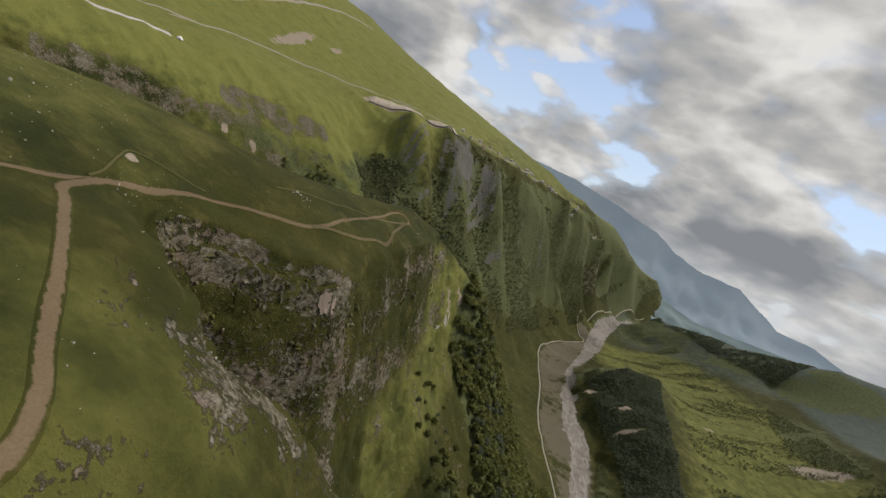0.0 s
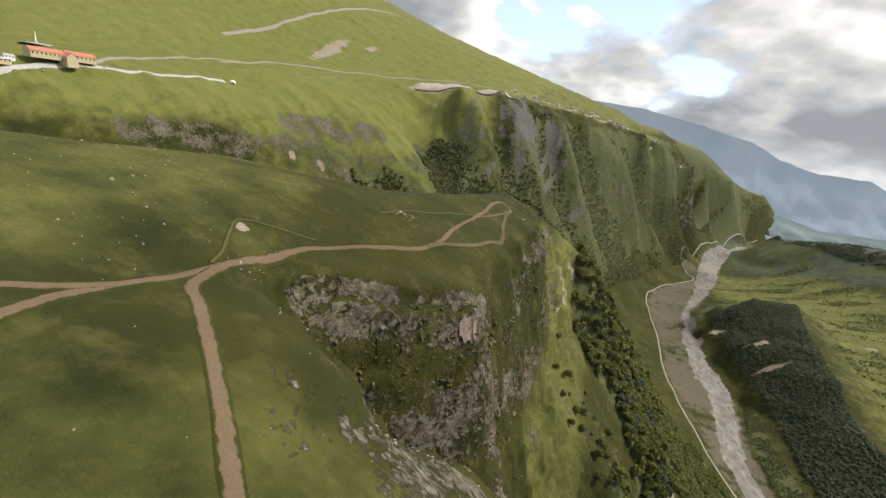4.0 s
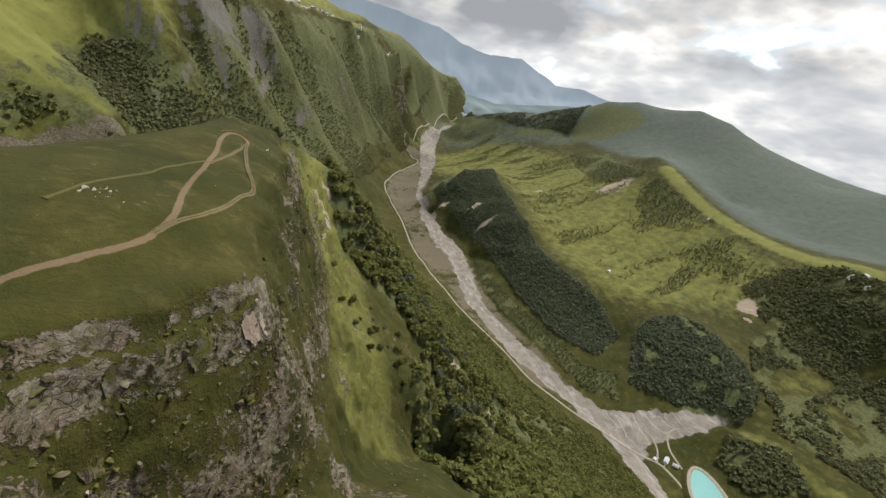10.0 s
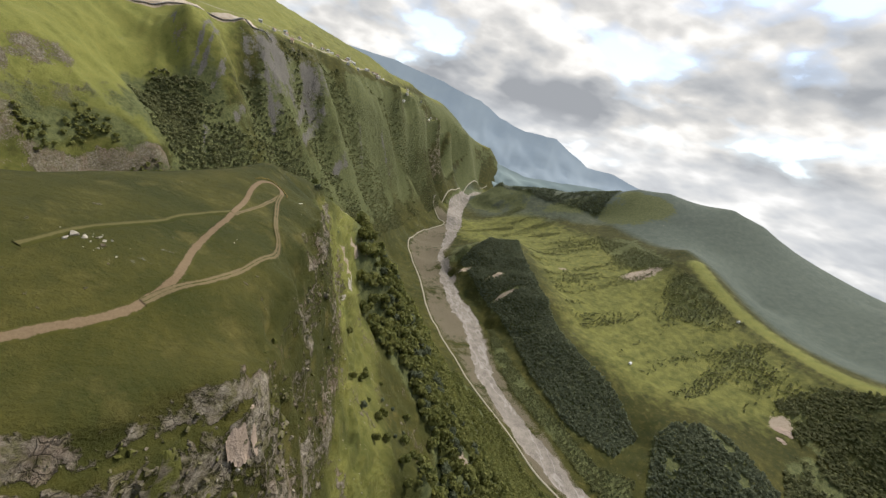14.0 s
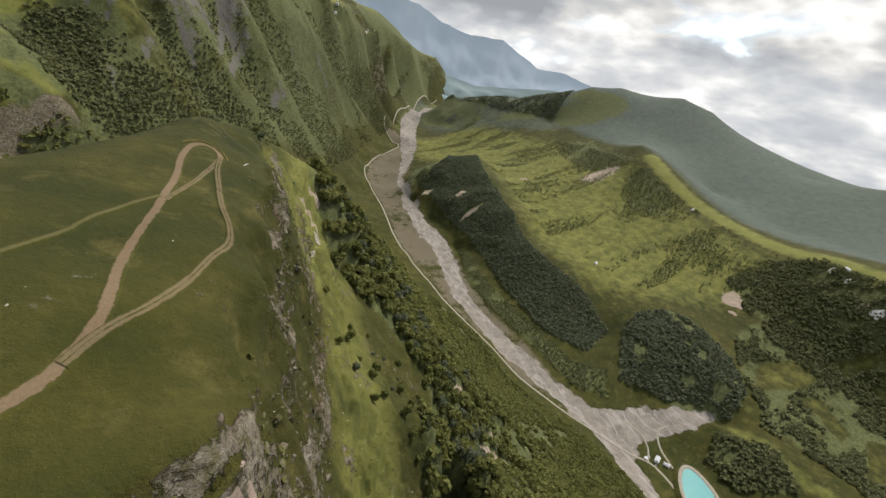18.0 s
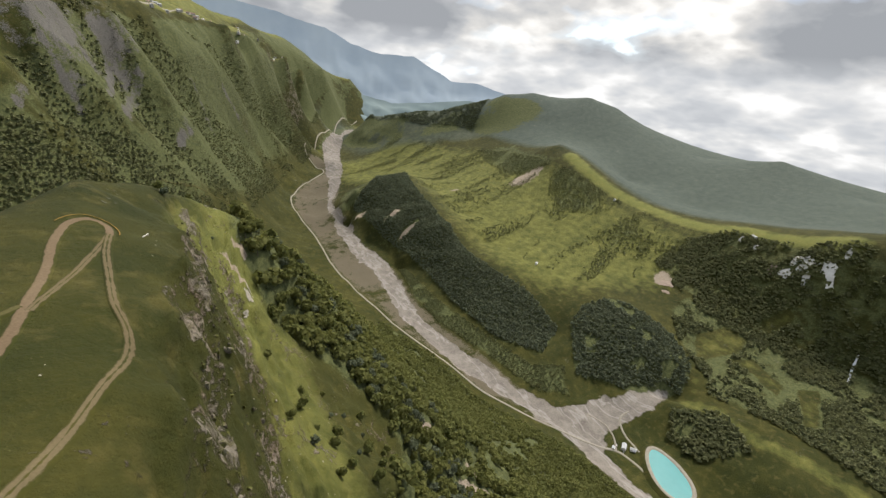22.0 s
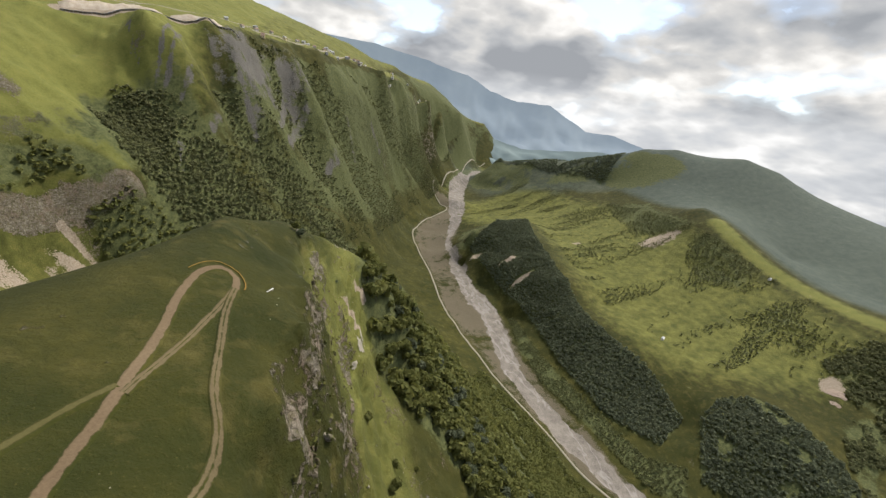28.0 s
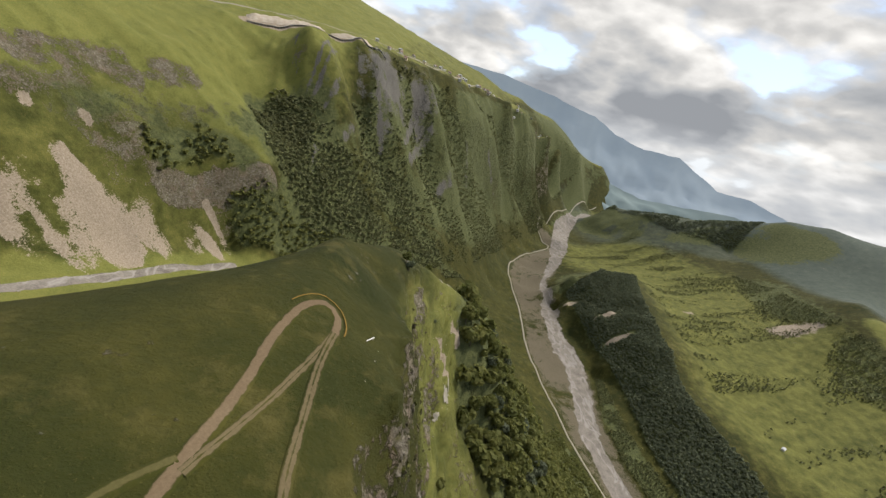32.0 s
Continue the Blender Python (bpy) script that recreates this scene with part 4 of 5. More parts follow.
def curve(line, step=3.0):
    """Points along a smooth line through those given."""
    pts = [np.array(p[:2], float) for p in line]
    fine = []
    for k in range(len(pts) - 1):
        p0, p1, p2, p3 = pts[max(k - 1, 0)], pts[k], pts[k + 1], pts[min(k + 2, len(pts) - 1)]
        n = max(2, int(np.linalg.norm(p2 - p1) / step))
        for i in range(n):
            u = i / n
            fine.append(0.5 * (2 * p1 + (p2 - p0) * u + (2 * p0 - 5 * p1 + 4 * p2 - p3) * u * u + (3 * p1 - p0 - 3 * p2 + p3) * u ** 3))
    return np.array(fine + [pts[-1]])


def ribbon(name, line, width, mat, label, category, lift=0.3, ragged=0.12, step=2.0, cols=7):
    """A strip draped on the ground along a line, with an uneven edge."""
    fine = curve(line, step)
    tang = np.gradient(fine, axis=0)
    tang /= np.linalg.norm(tang, axis=1)[:, None] + 1e-9
    side = np.stack([-tang[:, 1], tang[:, 0]], 1)
    run = np.r_[0, np.cumsum(np.linalg.norm(np.diff(fine, axis=0), axis=1))]
    wide = width * (1 + ragged * fbm(run, np.full(len(run), 3.7), 12.0, 3))
    verts, across = [], []
    for c in np.linspace(-1, 1, cols):
        q = fine + side * (0.5 * c * wide)[:, None]
        z = ground(q[:, 0], q[:, 1])
        verts.append(np.c_[q, z + (lift if abs(c) < 0.95 else -0.15)])
        across.append(np.full(len(fine), c))
    me = mesh_from(name, np.stack(verts, 1).reshape(-1, 3), grid_faces(len(fine), cols), mat)
    put_attr(me, "across", np.stack(across, 1))
    return tagged(new(name, me), label, category, kind="structure")


LOOP = [(-66, 184), (-59.5, 196), (-57.5, 207), (-57, 222), (-54, 240), (-51, 258), (-48.5, 275), (-47.5, 291), (-44.5, 305), (-39.5, 311.5), (-35.6, 309), (-35, 301)]
LOOP_EAST = [(-35, 301), (-36.5, 288), (-36.5, 272), (-36.2, 258), (-34.6, 248), (-36, 237), (-40.5, 226), (-49, 209), (-57, 198), (-62, 190)]
ribbon("dirt_track", [(-140, -60), (-108, 20), (-96, 54), (-100, 68), (-101, 85), (-99, 104), (-97, 124), (-95, 142), (-92, 158), (-84, 168.5), (-76, 175)] + LOOP, 3.3, DIRT, "pale brown dirt track along the grassy ridge and round its end", "track")
ribbon("dirt_track", LOOP_EAST, 2.8, RUTS, "two-rut dirt track closing the loop on the ridge", "track", lift=0.55)
ribbon("dirt_track", [(-35.2, 302), (-37, 294), (-43.5, 273), (-50.5, 255)], 2.5, RUTS, "rutted short cut across the track loop", "track")
ribbon("dirt_track", [(-98, 114), (-95.5, 101), (-88, 94), (-79, 85.5), (-67, 74), (-59, 65.5), (-52, 58.5), (-44, 50.5), (-41, 42), (-46, 25), (-66, 0), (-90, -40)], 4.2, DIRT, "pale dirt track branching off along the ridge", "track")
ribbon("dirt_track", [(-200, 30), (-140, 55), (-115, 64), (-106, 74), (-101, 88)], 3.6, DIRT, "second dirt track joining at the fork", "track")
ribbon("foot_path", [(-52, 257), (-57, 251), (-64, 238), (-69, 226), (-79, 210), (-86, 196)], 2.6, FAINT, "faint trodden path across the grass", "path")
ribbon("foot_path", [(-96, 160), (-102, 152), (-111, 139), (-108, 130), (-102, 119), (-100, 112)], 1.8, FAINT, "faint trodden path past a bare pit", "path")
ribbon("earth_bank", [(-47.4, 306), (-45, 310.5), (-40, 314.4), (-34.8, 312.6), (-32.7, 307), (-32.7, 302)], 0.6, OCHRE, "orange earth bank round the end of the loop", "bank", lift=0.35)
ribbon("gravel_road", ROAD, 6.0, GRAVEL_ROAD, "pale gravel road along the river bed", "road", lift=1.0, ragged=0.1, step=8)
ribbon("gravel_road", [(700, 362), (712, 400), (742, 434), (770, 432)], 4.5, GRAVEL_ROAD, "narrow gravel lane behind the cabins", "road", lift=0.8, ragged=0.1, step=5)
ribbon("gravel_road", [(665, 392), (690, 415), (700, 445), (690, 480)], 4.0, GRAVEL_ROAD, "narrow gravel lane to the gravel fan", "road", lift=0.8, ragged=0.1, step=5)

ribbon("asphalt_road", [(-739, 330), (-739, 409), (-739, 446), (-737, 501), (-741, 560), (-735, 620), (-712, 720), (-700, 771), (-680, 860)], 9.0, CONCRETE, "grey asphalt road along the edge of the plateau", "road", lift=0.8, ragged=0.05, step=8)
ribbon("dirt_road", [(-735, 610), (-795, 776), (-827, 961), (-797, 1054), (-757, 1222), (-660, 1345), (-540, 1460), (-440, 1560), (-250, 1680), (0, 1850), (260, 2230), (450, 2480)], 9.0, GRAVEL_ROAD, "pale road climbing across the plateau to the village", "road", lift=1.2, ragged=0.1, step=12)
ribbon("dirt_road", [(-935, 1180), (-926, 1261), (-909, 1394), (-905, 1643), (-871, 2042), (-800, 2250)], 13.0, GRAVEL_ROAD, "pale dirt road across the mountain side", "road", lift=1.5, ragged=0.2, step=15)
ribbon("dirt_road", [(-420, 1640), (-280, 1720), (-120, 1830), (40, 1990)], 8.0, GRAVEL_ROAD, "pale dirt road on the terrace above the gallery", "road", lift=1.2, ragged=0.2, step=15)
ribbon("foot_path", [(60, 1400), (194, 1523), (330, 1600), (470, 1660)], 3.5, FAINT, "narrow path down the side valley", "path", lift=1.0, ragged=0.2, step=10)

# ---- mountains kilometres away ----
def far_range(name, skyline, dist, depth, mat, label, seed):
    """A range along an arc: skyline of (bearing, elevation) in degrees from the ridge, sloping forward to the valley."""
    az = np.arange(skyline[0][0], skyline[-1][0], 0.25)
    el = np.interp(az, [s[0] for s in skyline], [s[1] for s in skyline])
    el = el + 0.22 * fbm(az * 10, np.full(len(az), seed * 7.7), 22, 4)
    rows = []
    for k, f in enumerate(np.linspace(0, 1, 14)):
        d = dist - depth * f
        top = 688 + dist * np.tan(np.radians(el))
        relief = 70 * f * (1 - f) * 4 * fbm(az * 12 + 40 * k, np.full(len(az), k * 3.3 + seed), 30, 3)
        z = top + (60 - top) * f ** 0.8 + relief
        rows.append(np.stack([-30 + d * np.sin(np.radians(az)), 150 + d * np.cos(np.radians(az)), z], 1))
    v = np.stack(rows, 0)
    me = mesh_from(name, v.reshape(-1, 3), grid_faces(v.shape[0], v.shape[1]), mat)
    return tagged(new(name, me), label, "mountains", kind="structure")


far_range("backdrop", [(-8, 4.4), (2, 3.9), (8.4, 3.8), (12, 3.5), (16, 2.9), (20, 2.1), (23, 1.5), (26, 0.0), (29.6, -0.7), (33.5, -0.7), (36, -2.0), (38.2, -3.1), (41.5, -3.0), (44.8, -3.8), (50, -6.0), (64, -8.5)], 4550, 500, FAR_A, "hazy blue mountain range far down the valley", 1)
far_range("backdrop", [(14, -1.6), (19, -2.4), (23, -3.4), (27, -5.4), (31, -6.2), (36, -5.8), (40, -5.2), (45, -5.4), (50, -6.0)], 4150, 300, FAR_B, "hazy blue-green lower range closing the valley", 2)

# ---- woods ----
def crown_quads(rng, count, size, tall, coarse=1.0, lift=0.0):
    """Leaf clumps over several lobes: quads facing out, with gaps."""
    lobes = [(rng.uniform(-0.32, 0.32) * size, rng.uniform(-0.32, 0.32) * size, tall * rng.uniform(0.42, 0.86), size * rng.uniform(0.26, 0.40)) for _ in range(6)]
    lobes.append((0, 0, tall * 0.62, size * 0.42))
    verts = []
    for k in range(count):
        cx, cy, cz, r = lobes[k % len(lobes)]
        n = rng.normal(size=3)
        n[2] = abs(n[2]) * 0.9 - 0.15
        n /= np.linalg.norm(n)
        c = np.array([cx, cy, cz]) + n * r * np.array([1, 1, 1.05])
        n2 = n + 0.5 * rng.normal(size=3) + np.array([0, 0, lift])
        n2 /= np.linalg.norm(n2)
        u = np.cross(n2, rng.normal(size=3))
        u /= np.linalg.norm(u)
        w = np.cross(n2, u)
        s = size * rng.uniform(0.10, 0.19) * coarse
        verts += [c - u * s - w * s * 0.7, c + u * s * 0.8 - w * s, c + u * s + w * s * 0.8, c - u * s * 0.7 + w * s]
    return np.array(verts)


def quads(n):
    return np.arange(n * 4).reshape(-1, 4)


def part(name, me, parent, label=""):
    ob = new(name, me)
    ob.parent = parent
    return tagged(ob, label)


def trunk_mesh(rng, tall):
    bm = bmesh.new()
    bmesh.ops.create_cone(bm, cap_ends=True, segments=7, radius1=0.26, radius2=0.08, depth=tall * 0.7, matrix=Matrix.Translation((0, 0, tall * 0.33)))
    for k in range(4):
        a = rng.uniform(0, 6.28)
        tip = Vector((math.cos(a) * tall * 0.2, math.sin(a) * tall * 0.2, tall * rng.uniform(0.55, 0.75)))
        foot = Vector((0, 0, tall * rng.uniform(0.25, 0.45)))
        way = tip - foot
        bmesh.ops.create_cone(bm, cap_ends=True, segments=5, radius1=0.11, radius2=0.03, depth=way.length, matrix=Matrix.Translation((foot + tip) / 2) @ way.to_track_quat("Z", "Y").to_matrix().to_4x4())
    me = bpy.data.meshes.new("trunk")
    bm.to_mesh(me)
    bm.free()
    me.materials.append(BARK)
    return me


rng = np.random.RandomState(11)
TREES = []
for k in range(7):
    tall, wide = rng.uniform(7.0, 10.5), rng.uniform(6.5, 9.0)
    mat = LEAF_A if k < 5 else LEAF_B
    TREES.append((trunk_mesh(rng, tall), mesh_from("crown", crown_quads(rng, 300, wide, tall, 0.72), quads(300), mat, False), tall))
TREE_LABELS = ["broad-leaved tree with a rounded green crown on the slope", "darker broad-leaved tree with a full crown on the slope"]
SMALL = [crown_quads(rng, 64, rng.uniform(6.5, 8.5), rng.uniform(6.5, 9.5), 1.1, 0.35) for _ in range(8)]
TINY = [crown_quads(rng, 16, rng.uniform(5.5, 7.5), rng.uniform(5.5, 8.0), 1.75, 0.6) for _ in range(8)]
SHRUB = [crown_quads(rng, 18, rng.uniform(3.0, 4.2), rng.uniform(2.2, 3.2), 1.3) for _ in range(8)]


def scatter(poly, gap, rng, edge=0.0, clump=None):
    """Places in a polygon about gap apart, thinned by a clumping noise (size, share)."""
    xs, ys = [p[0] for p in poly], [p[1] for p in poly]
    gx, gy = np.meshgrid(np.arange(min(xs), max(xs), gap), np.arange(min(ys), max(ys), gap))
    x = gx.ravel() + rng.uniform(-0.5, 0.5, gx.size) * gap
    y = gy.ravel() + rng.uniform(-0.5, 0.5, gx.size) * gap
    ok = inside(x, y, poly)
    if clump:
        ok &= fbm(x, y, clump[0], 3) > clump[1] + 0.25 * (rng.uniform(size=len(x)) - 0.5)
    return x[ok], y[ok]


def scree_at(x, y):
    i = np.clip(np.searchsorted(GX, x) - 1, 0, len(GX) - 1)
    j = np.clip(np.searchsorted(GY, y) - 1, 0, len(GY) - 1)
    return np.maximum(np.maximum(scree[j, i], gravel[j, i]), 0.7 * runnel[j, i])


def wood_mass(name, shapes, places, rng, mat, label, low=0.75, high=1.3, sink=0.35):
    """Many crowns joined: woods past counting."""
    out = []
    for x, y in zip(*places):
        base = shapes[rng.randint(len(shapes))]
        a, s = rng.uniform(0, 6.28), rng.uniform(low, high)
        ca, sa = math.cos(a) * s, math.sin(a) * s
        q = np.stack([base[:, 0] * ca - base[:, 1] * sa + x, base[:, 0] * sa + base[:, 1] * ca + y, base[:, 2] * s * rng.uniform(0.85, 1.2)], 1)
        out.append(q)
    z = ground(np.asarray(places[0]), np.asarray(places[1]))
    for q, h in zip(out, z):
        q[:, 2] += h - sink
    v = np.concatenate(out)
    return tagged(new(name, mesh_from(name, v, quads(len(v) // 4), mat, False)), label, "woodland", kind="stuff")


def clear(places, limit=0.35):
    ok = scree_at(places[0], places[1]) < limit
    ok &= ~((places[0] < -110) & (places[1] > 1150) & (ground(places[0], places[1]) > 600))
    for poly in CLEARINGS:
        ok &= ~inside(places[0], places[1], poly)
    return places[0][ok], places[1][ok]


# trees that can be told apart, on the flank under the cliff
near_box = [(30, 500), (36, 430), (72, 402), (104, 362), (120, 335), (98, 300), (80, 270), (150, 250), (190, 330), (180, 400), (110, 460), (70, 520)]
nx, ny = clear(scatter(near_box, 6.2, rng))
pick = rng.permutation(len(nx))[:250]
loose = [(16, 300), (24, 292), (30, 305), (36, 296), (27, 318), (44, 310), (50, 296), (40, 283), (58, 300), (64, 312), (34, 340), (52, 352), (60, 338), (20, 350), (70, 330), (76, 345), (46, 325), (57, 262), (63, 272), (72, 284), (66, 258), (80, 262), (75, 296), (84, 306), (88, 292), (70, 320), (82, 322), (90, 330), (62, 290), (54, 268), (30, 275), (52, 278), (8, 404), (-14, 392), (-12, 389), (4, 440)]
for k, (x, y) in enumerate([(nx[i], ny[i]) for i in pick] + loose):
    trunk, crown, tall = TREES[rng.randint(7)]
    small = k >= len(pick)
    tree = tagged(new("tree"), "lone bushy tree on the grass slope" if small else TREE_LABELS[0 if crown.materials[0] == LEAF_A else 1], "tree", "trees on the flank")
    part("trunk", trunk, tree)
    part("crown", crown, tree)
    s = rng.uniform(0.35, 0.7) if small else rng.uniform(0.75, 1.2)
    tree.matrix_world = Matrix.LocRotScale((x, y, float(ground(x, y)) - 0.2), Euler((0, 0, rng.uniform(0, 6.28))), (s, s, s))
rest = np.ones(len(nx), bool)
rest[pick] = False
fx, fy = clear(scatter(FLANK_WOOD, 6.2, rng, clump=(45, -0.34)))
far_on = ~inside(fx, fy, near_box)
mid = far_on & (np.hypot(fx + 30, fy - 250) < 330)
wood_mass("woodland", SMALL, (np.r_[nx[rest], fx[mid]], np.r_[ny[rest], fy[mid]]), rng, LEAF_A, "dense broad-leaved woodland on the slope under the cliff")
fx, fy = fx[far_on & ~mid], fy[far_on & ~mid]
wood_mass("woodland", SMALL, (fx, fy), rng, LEAF_A, "shrubby woodland running down to the river road", 0.5, 1.0)
wood_mass("woodland", TINY, clear(scatter(KNOLL_WOOD, 5.4, rng)), rng, LEAF_B, "dark dense wood on the steep bank above the river", 0.65, 1.15)
wood_mass("woodland", TINY, clear(scatter(HUMP_WOOD, 5.6, rng, clump=(40, -0.34))), rng, LEAF_B, "dark wood on a round hill by the river", 0.6, 1.2)
wood_mass("woodland", SHRUB, clear(scatter(BANK_SHRUB, 5.0, rng, clump=(40, -0.3))), rng, LEAF_C, "low scrub along the river bank", 0.8, 1.4)
wood_mass("woodland", TINY, clear(scatter(CLIFF_WOOD, 6.0, rng, clump=(40, -0.16))), rng, LEAF_C, "dark wood on the cliffs of the side valley", 0.6, 1.2)
wood_mass("woodland", TINY, clear(scatter(LAKE_WOOD, 6.5, rng, clump=(30, -0.25))), rng, LEAF_C, "patchy wood on the hill beside the lake", 0.8, 1.4)
wood_mass("woodland", TINY, clear(scatter(DEEP_WOOD, 5.2, rng, clump=(50, -0.26))), rng, LEAF_C, "dense wood on the shaded gorge slope", 0.4, 1.1)
wood_mass("woodland", TINY, clear(scatter(GULLY_WOOD, 5.6, rng, clump=(45, -0.35))), rng, LEAF_C, "dark wood filling a gully of the gorge", 0.5, 1.0)
wood_mass("woodland", TINY, clear(scatter(LOW_WOOD, 7.0, rng, clump=(40, -0.35))), rng, LEAF_A, "lighter wood at the foot of the gorge slope", 0.8, 1.3)
wood_mass("woodland", TINY, clear(scatter(SHELF_WOOD, 7.0, rng, clump=(40, -0.12))), rng, LEAF_A, "wood on the shelf above the cliff band", 0.8, 1.4)
wood_mass("woodland", TINY, clear(scatter(RIGHT_WOOD, 6.0, rng, clump=(50, -0.16))), rng, LEAF_C, "patchy wood on the floor of the side valley", 0.6, 1.2)
wood_mass("woodland", TINY, clear(scatter(DARK_HILL, 8.0, rng, clump=(110, 0.02))), rng, LEAF_B, "dark wood over the low hill at the valley bend", 0.7, 1.5)
MEADOW = [(870, 2150), (1000, 1650), (930, 1150), (980, 820), (1060, 720), (1250, 600), (1480, 650), (1500, 1250), (1600, 1700), (1400, 2500), (960, 2400)]
mx, my = scatter(MEADOW, 7.0, rng)
streak = fbm(mx * 0.22, my - 0.1 * mx, 42, 3)
dense = 0.55 * inside(mx, my, COPSE) + 0.6 * inside(mx, my, DARK_COPSE) + 0.42 * inside(mx, my, STRIP_COPSE) + 0.12 * smooth(1050, 1350, mx)
ok = streak > 0.36 - dense + 0.22 * rng.uniform(-1, 1, len(mx))
wood_mass("woodland", TINY, (mx[ok], my[ok]), rng, LEAF_C, "scattered shrubs and copses on the hay meadow", 0.3, 0.85)
WALL = [(-330, 1180), (-200, 1120), (-40, 1220), (150, 1420), (320, 1620), (470, 1900), (600, 2150), (860, 2450), (960, 2800), (1250, 3250), (1150, 3050), (900, 2740), (460, 2330), (120, 1880), (-170, 1500), (-330, 1440)]
wx, wy = clear(scatter(WALL, 6.6, rng), 0.3)
low = (ground(wx, wy) - stretched(wx, wy)) / 60
ok = 1.2 * fbm(wx, wy, 80, 4) - 1.2 * low + 0.14 * rng.uniform(-1, 1, len(wx)) > -0.30
wood_mass("woodland", TINY, (wx[ok], wy[ok]), rng, LEAF_C, "woods in the gullies of the gorge wall", 0.35, 1.15)
# ---- rocks ----
def boulder_mesh(rng, name="boulder", mat=None):
    """A broken block: a coarse ball cut by flat planes."""
    bm = bmesh.new()
    bmesh.ops.create_icosphere(bm, subdivisions=2, radius=1.0)
    cuts = [(Vector(rng.normal(size=3)).normalized(), rng.uniform(0.30, 0.7)) for _ in range(11)]
    for v in bm.verts:
        for n, d in cuts:
            k = v.co.dot(n) - d
            if k > 0:
                v.co -= n * k
        v.co *= 1 + 0.10 * noise.noise(v.co * 2.3)
    me = bpy.data.meshes.new(name)
    bm.to_mesh(me)
    bm.free()
    me.materials.append(mat or CRAG)
    return me


rng = np.random.RandomState(23)
BLOCKS = [boulder_mesh(rng) for _ in range(8)]
PALE = [boulder_mesh(rng, "stone", PALE_ROCK) for _ in range(4)]
rim_pts, foot_pts = curve(LINES["rim_east"], 2.0), curve(LINES["cliff_foot"], 2.0)


def set_block(shared, x, y, size, rng, flat=1.0, sink=0.35, name="boulder"):
    ob = new(name, shared)
    ob.parent = ground_sheet
    z = float(ground(x, y)) - sink * size * 0.4
    ob.matrix_world = Matrix.LocRotScale((x, y, z), Euler((rng.uniform(-0.4, 0.4), rng.uniform(-0.4, 0.4), rng.uniform(0, 6.28))), (size * rng.uniform(0.8, 1.3), size * rng.uniform(0.8, 1.3), size * flat * rng.uniform(0.7, 1.3)))
    return ob


for k in range(170):
    u = rng.uniform(0.0, 0.30) if k < 110 else rng.uniform()
    i = int(u * (len(rim_pts) - 1))
    j = int(u * (len(foot_pts) - 1))
    w = rng.beta(0.8, 1.6)
    x, y = rim_pts[i] * (1 - w) + foot_pts[j] * w + rng.normal(size=2) * 1.6
    set_block(BLOCKS[rng.randint(8)], x, y, rng.gamma(3.0, 0.24) + 0.35, rng, 0.9, 1.8)
# upright fins of rock along the eastern edge
for k in range(110):
    u = rng.uniform(0.30, 0.88)
    a, b = rim_pts[int(u * (len(rim_pts) - 1))], foot_pts[int(u * (len(foot_pts) - 1))]
    x, y = a + (b - a) * rng.beta(1.0, 2.6) + rng.normal(size=2) * 0.8
    set_block(BLOCKS[rng.randint(8)], x, y, rng.uniform(0.5, 1.15), rng, 2.3, 1.2)
for cx, cy, n, spread, size in [(-75, 206, 9, 1.3, 0.8), (-70, 199, 3, 1.2, 0.4), (-40, 118, 14, 9, 0.9), (-30, 135, 14, 9, 1.0), (-80, 128, 10, 6, 0.8), (-45, 232, 3, 4, 0.25), (-18, 392, 5, 5, 0.8)]:
    for _ in range(n):
        x, y = cx + rng.normal() * spread, cy + rng.normal() * spread
        set_block(PALE[rng.randint(4)] if rng.rand() < 0.6 else BLOCKS[rng.randint(8)], x, y, size * rng.uniform(0.5, 1.4), rng, 0.8, name="stone")


def stone_mass(name, places, sizes, rng, mat, label):
    """Stones too many to count, joined."""
    base = []
    for me in PALE[:3] + BLOCKS[:3]:
        co = np.empty(len(me.vertices) * 3)
        me.vertices.foreach_get("co", co)
        base.append((co.reshape(-1, 3), np.array([list(p.vertices) for p in me.polygons])))
    vs, fs, at = [], [], 0
    z = ground(np.asarray(places[0]), np.asarray(places[1]))
    for x, y, h, s in zip(*places, z, sizes):
        co, fa = base[rng.randint(len(base))]
        a = rng.uniform(0, 6.28)
        c, d = math.cos(a) * s, math.sin(a) * s
        vs.append(np.stack([co[:, 0] * c - co[:, 1] * d + x, co[:, 0] * d + co[:, 1] * c + y, co[:, 2] * s * rng.uniform(0.6, 1.1) + h], 1))
        fs.append(fa + at)
        at += len(co)
    return tagged(new(name, mesh_from(name, np.concatenate(vs), np.concatenate(fs), mat, False)), label, "stones", kind="stuff")


sx, sy = [], []
for cx, cy, n, spread in [(-160, 150, 90, 22), (-130, 95, 60, 20), (-45, 120, 160, 14), (-20, 145, 160, 16), (10, 190, 120, 22), (20, 250, 90, 20), (15, 400, 70, 14), (30, 440, 40, 12), (0, 300, 60, 10), (-60, 60, 30, 20), (-75, 204, 14, 3), (40, 330, 60, 18), (-90, 130, 60, 8)]:
    sx += list(cx + rng.normal(size=n) * spread)
    sy += list(cy + rng.normal(size=n) * spread)
stone_mass("loose_stones", (np.array(sx), np.array(sy)), rng.gamma(2.0, 0.10, len(sx)) + 0.08, rng, PALE_ROCK, "pale loose stones strewn over the grass slopes")
bx, by = [], []
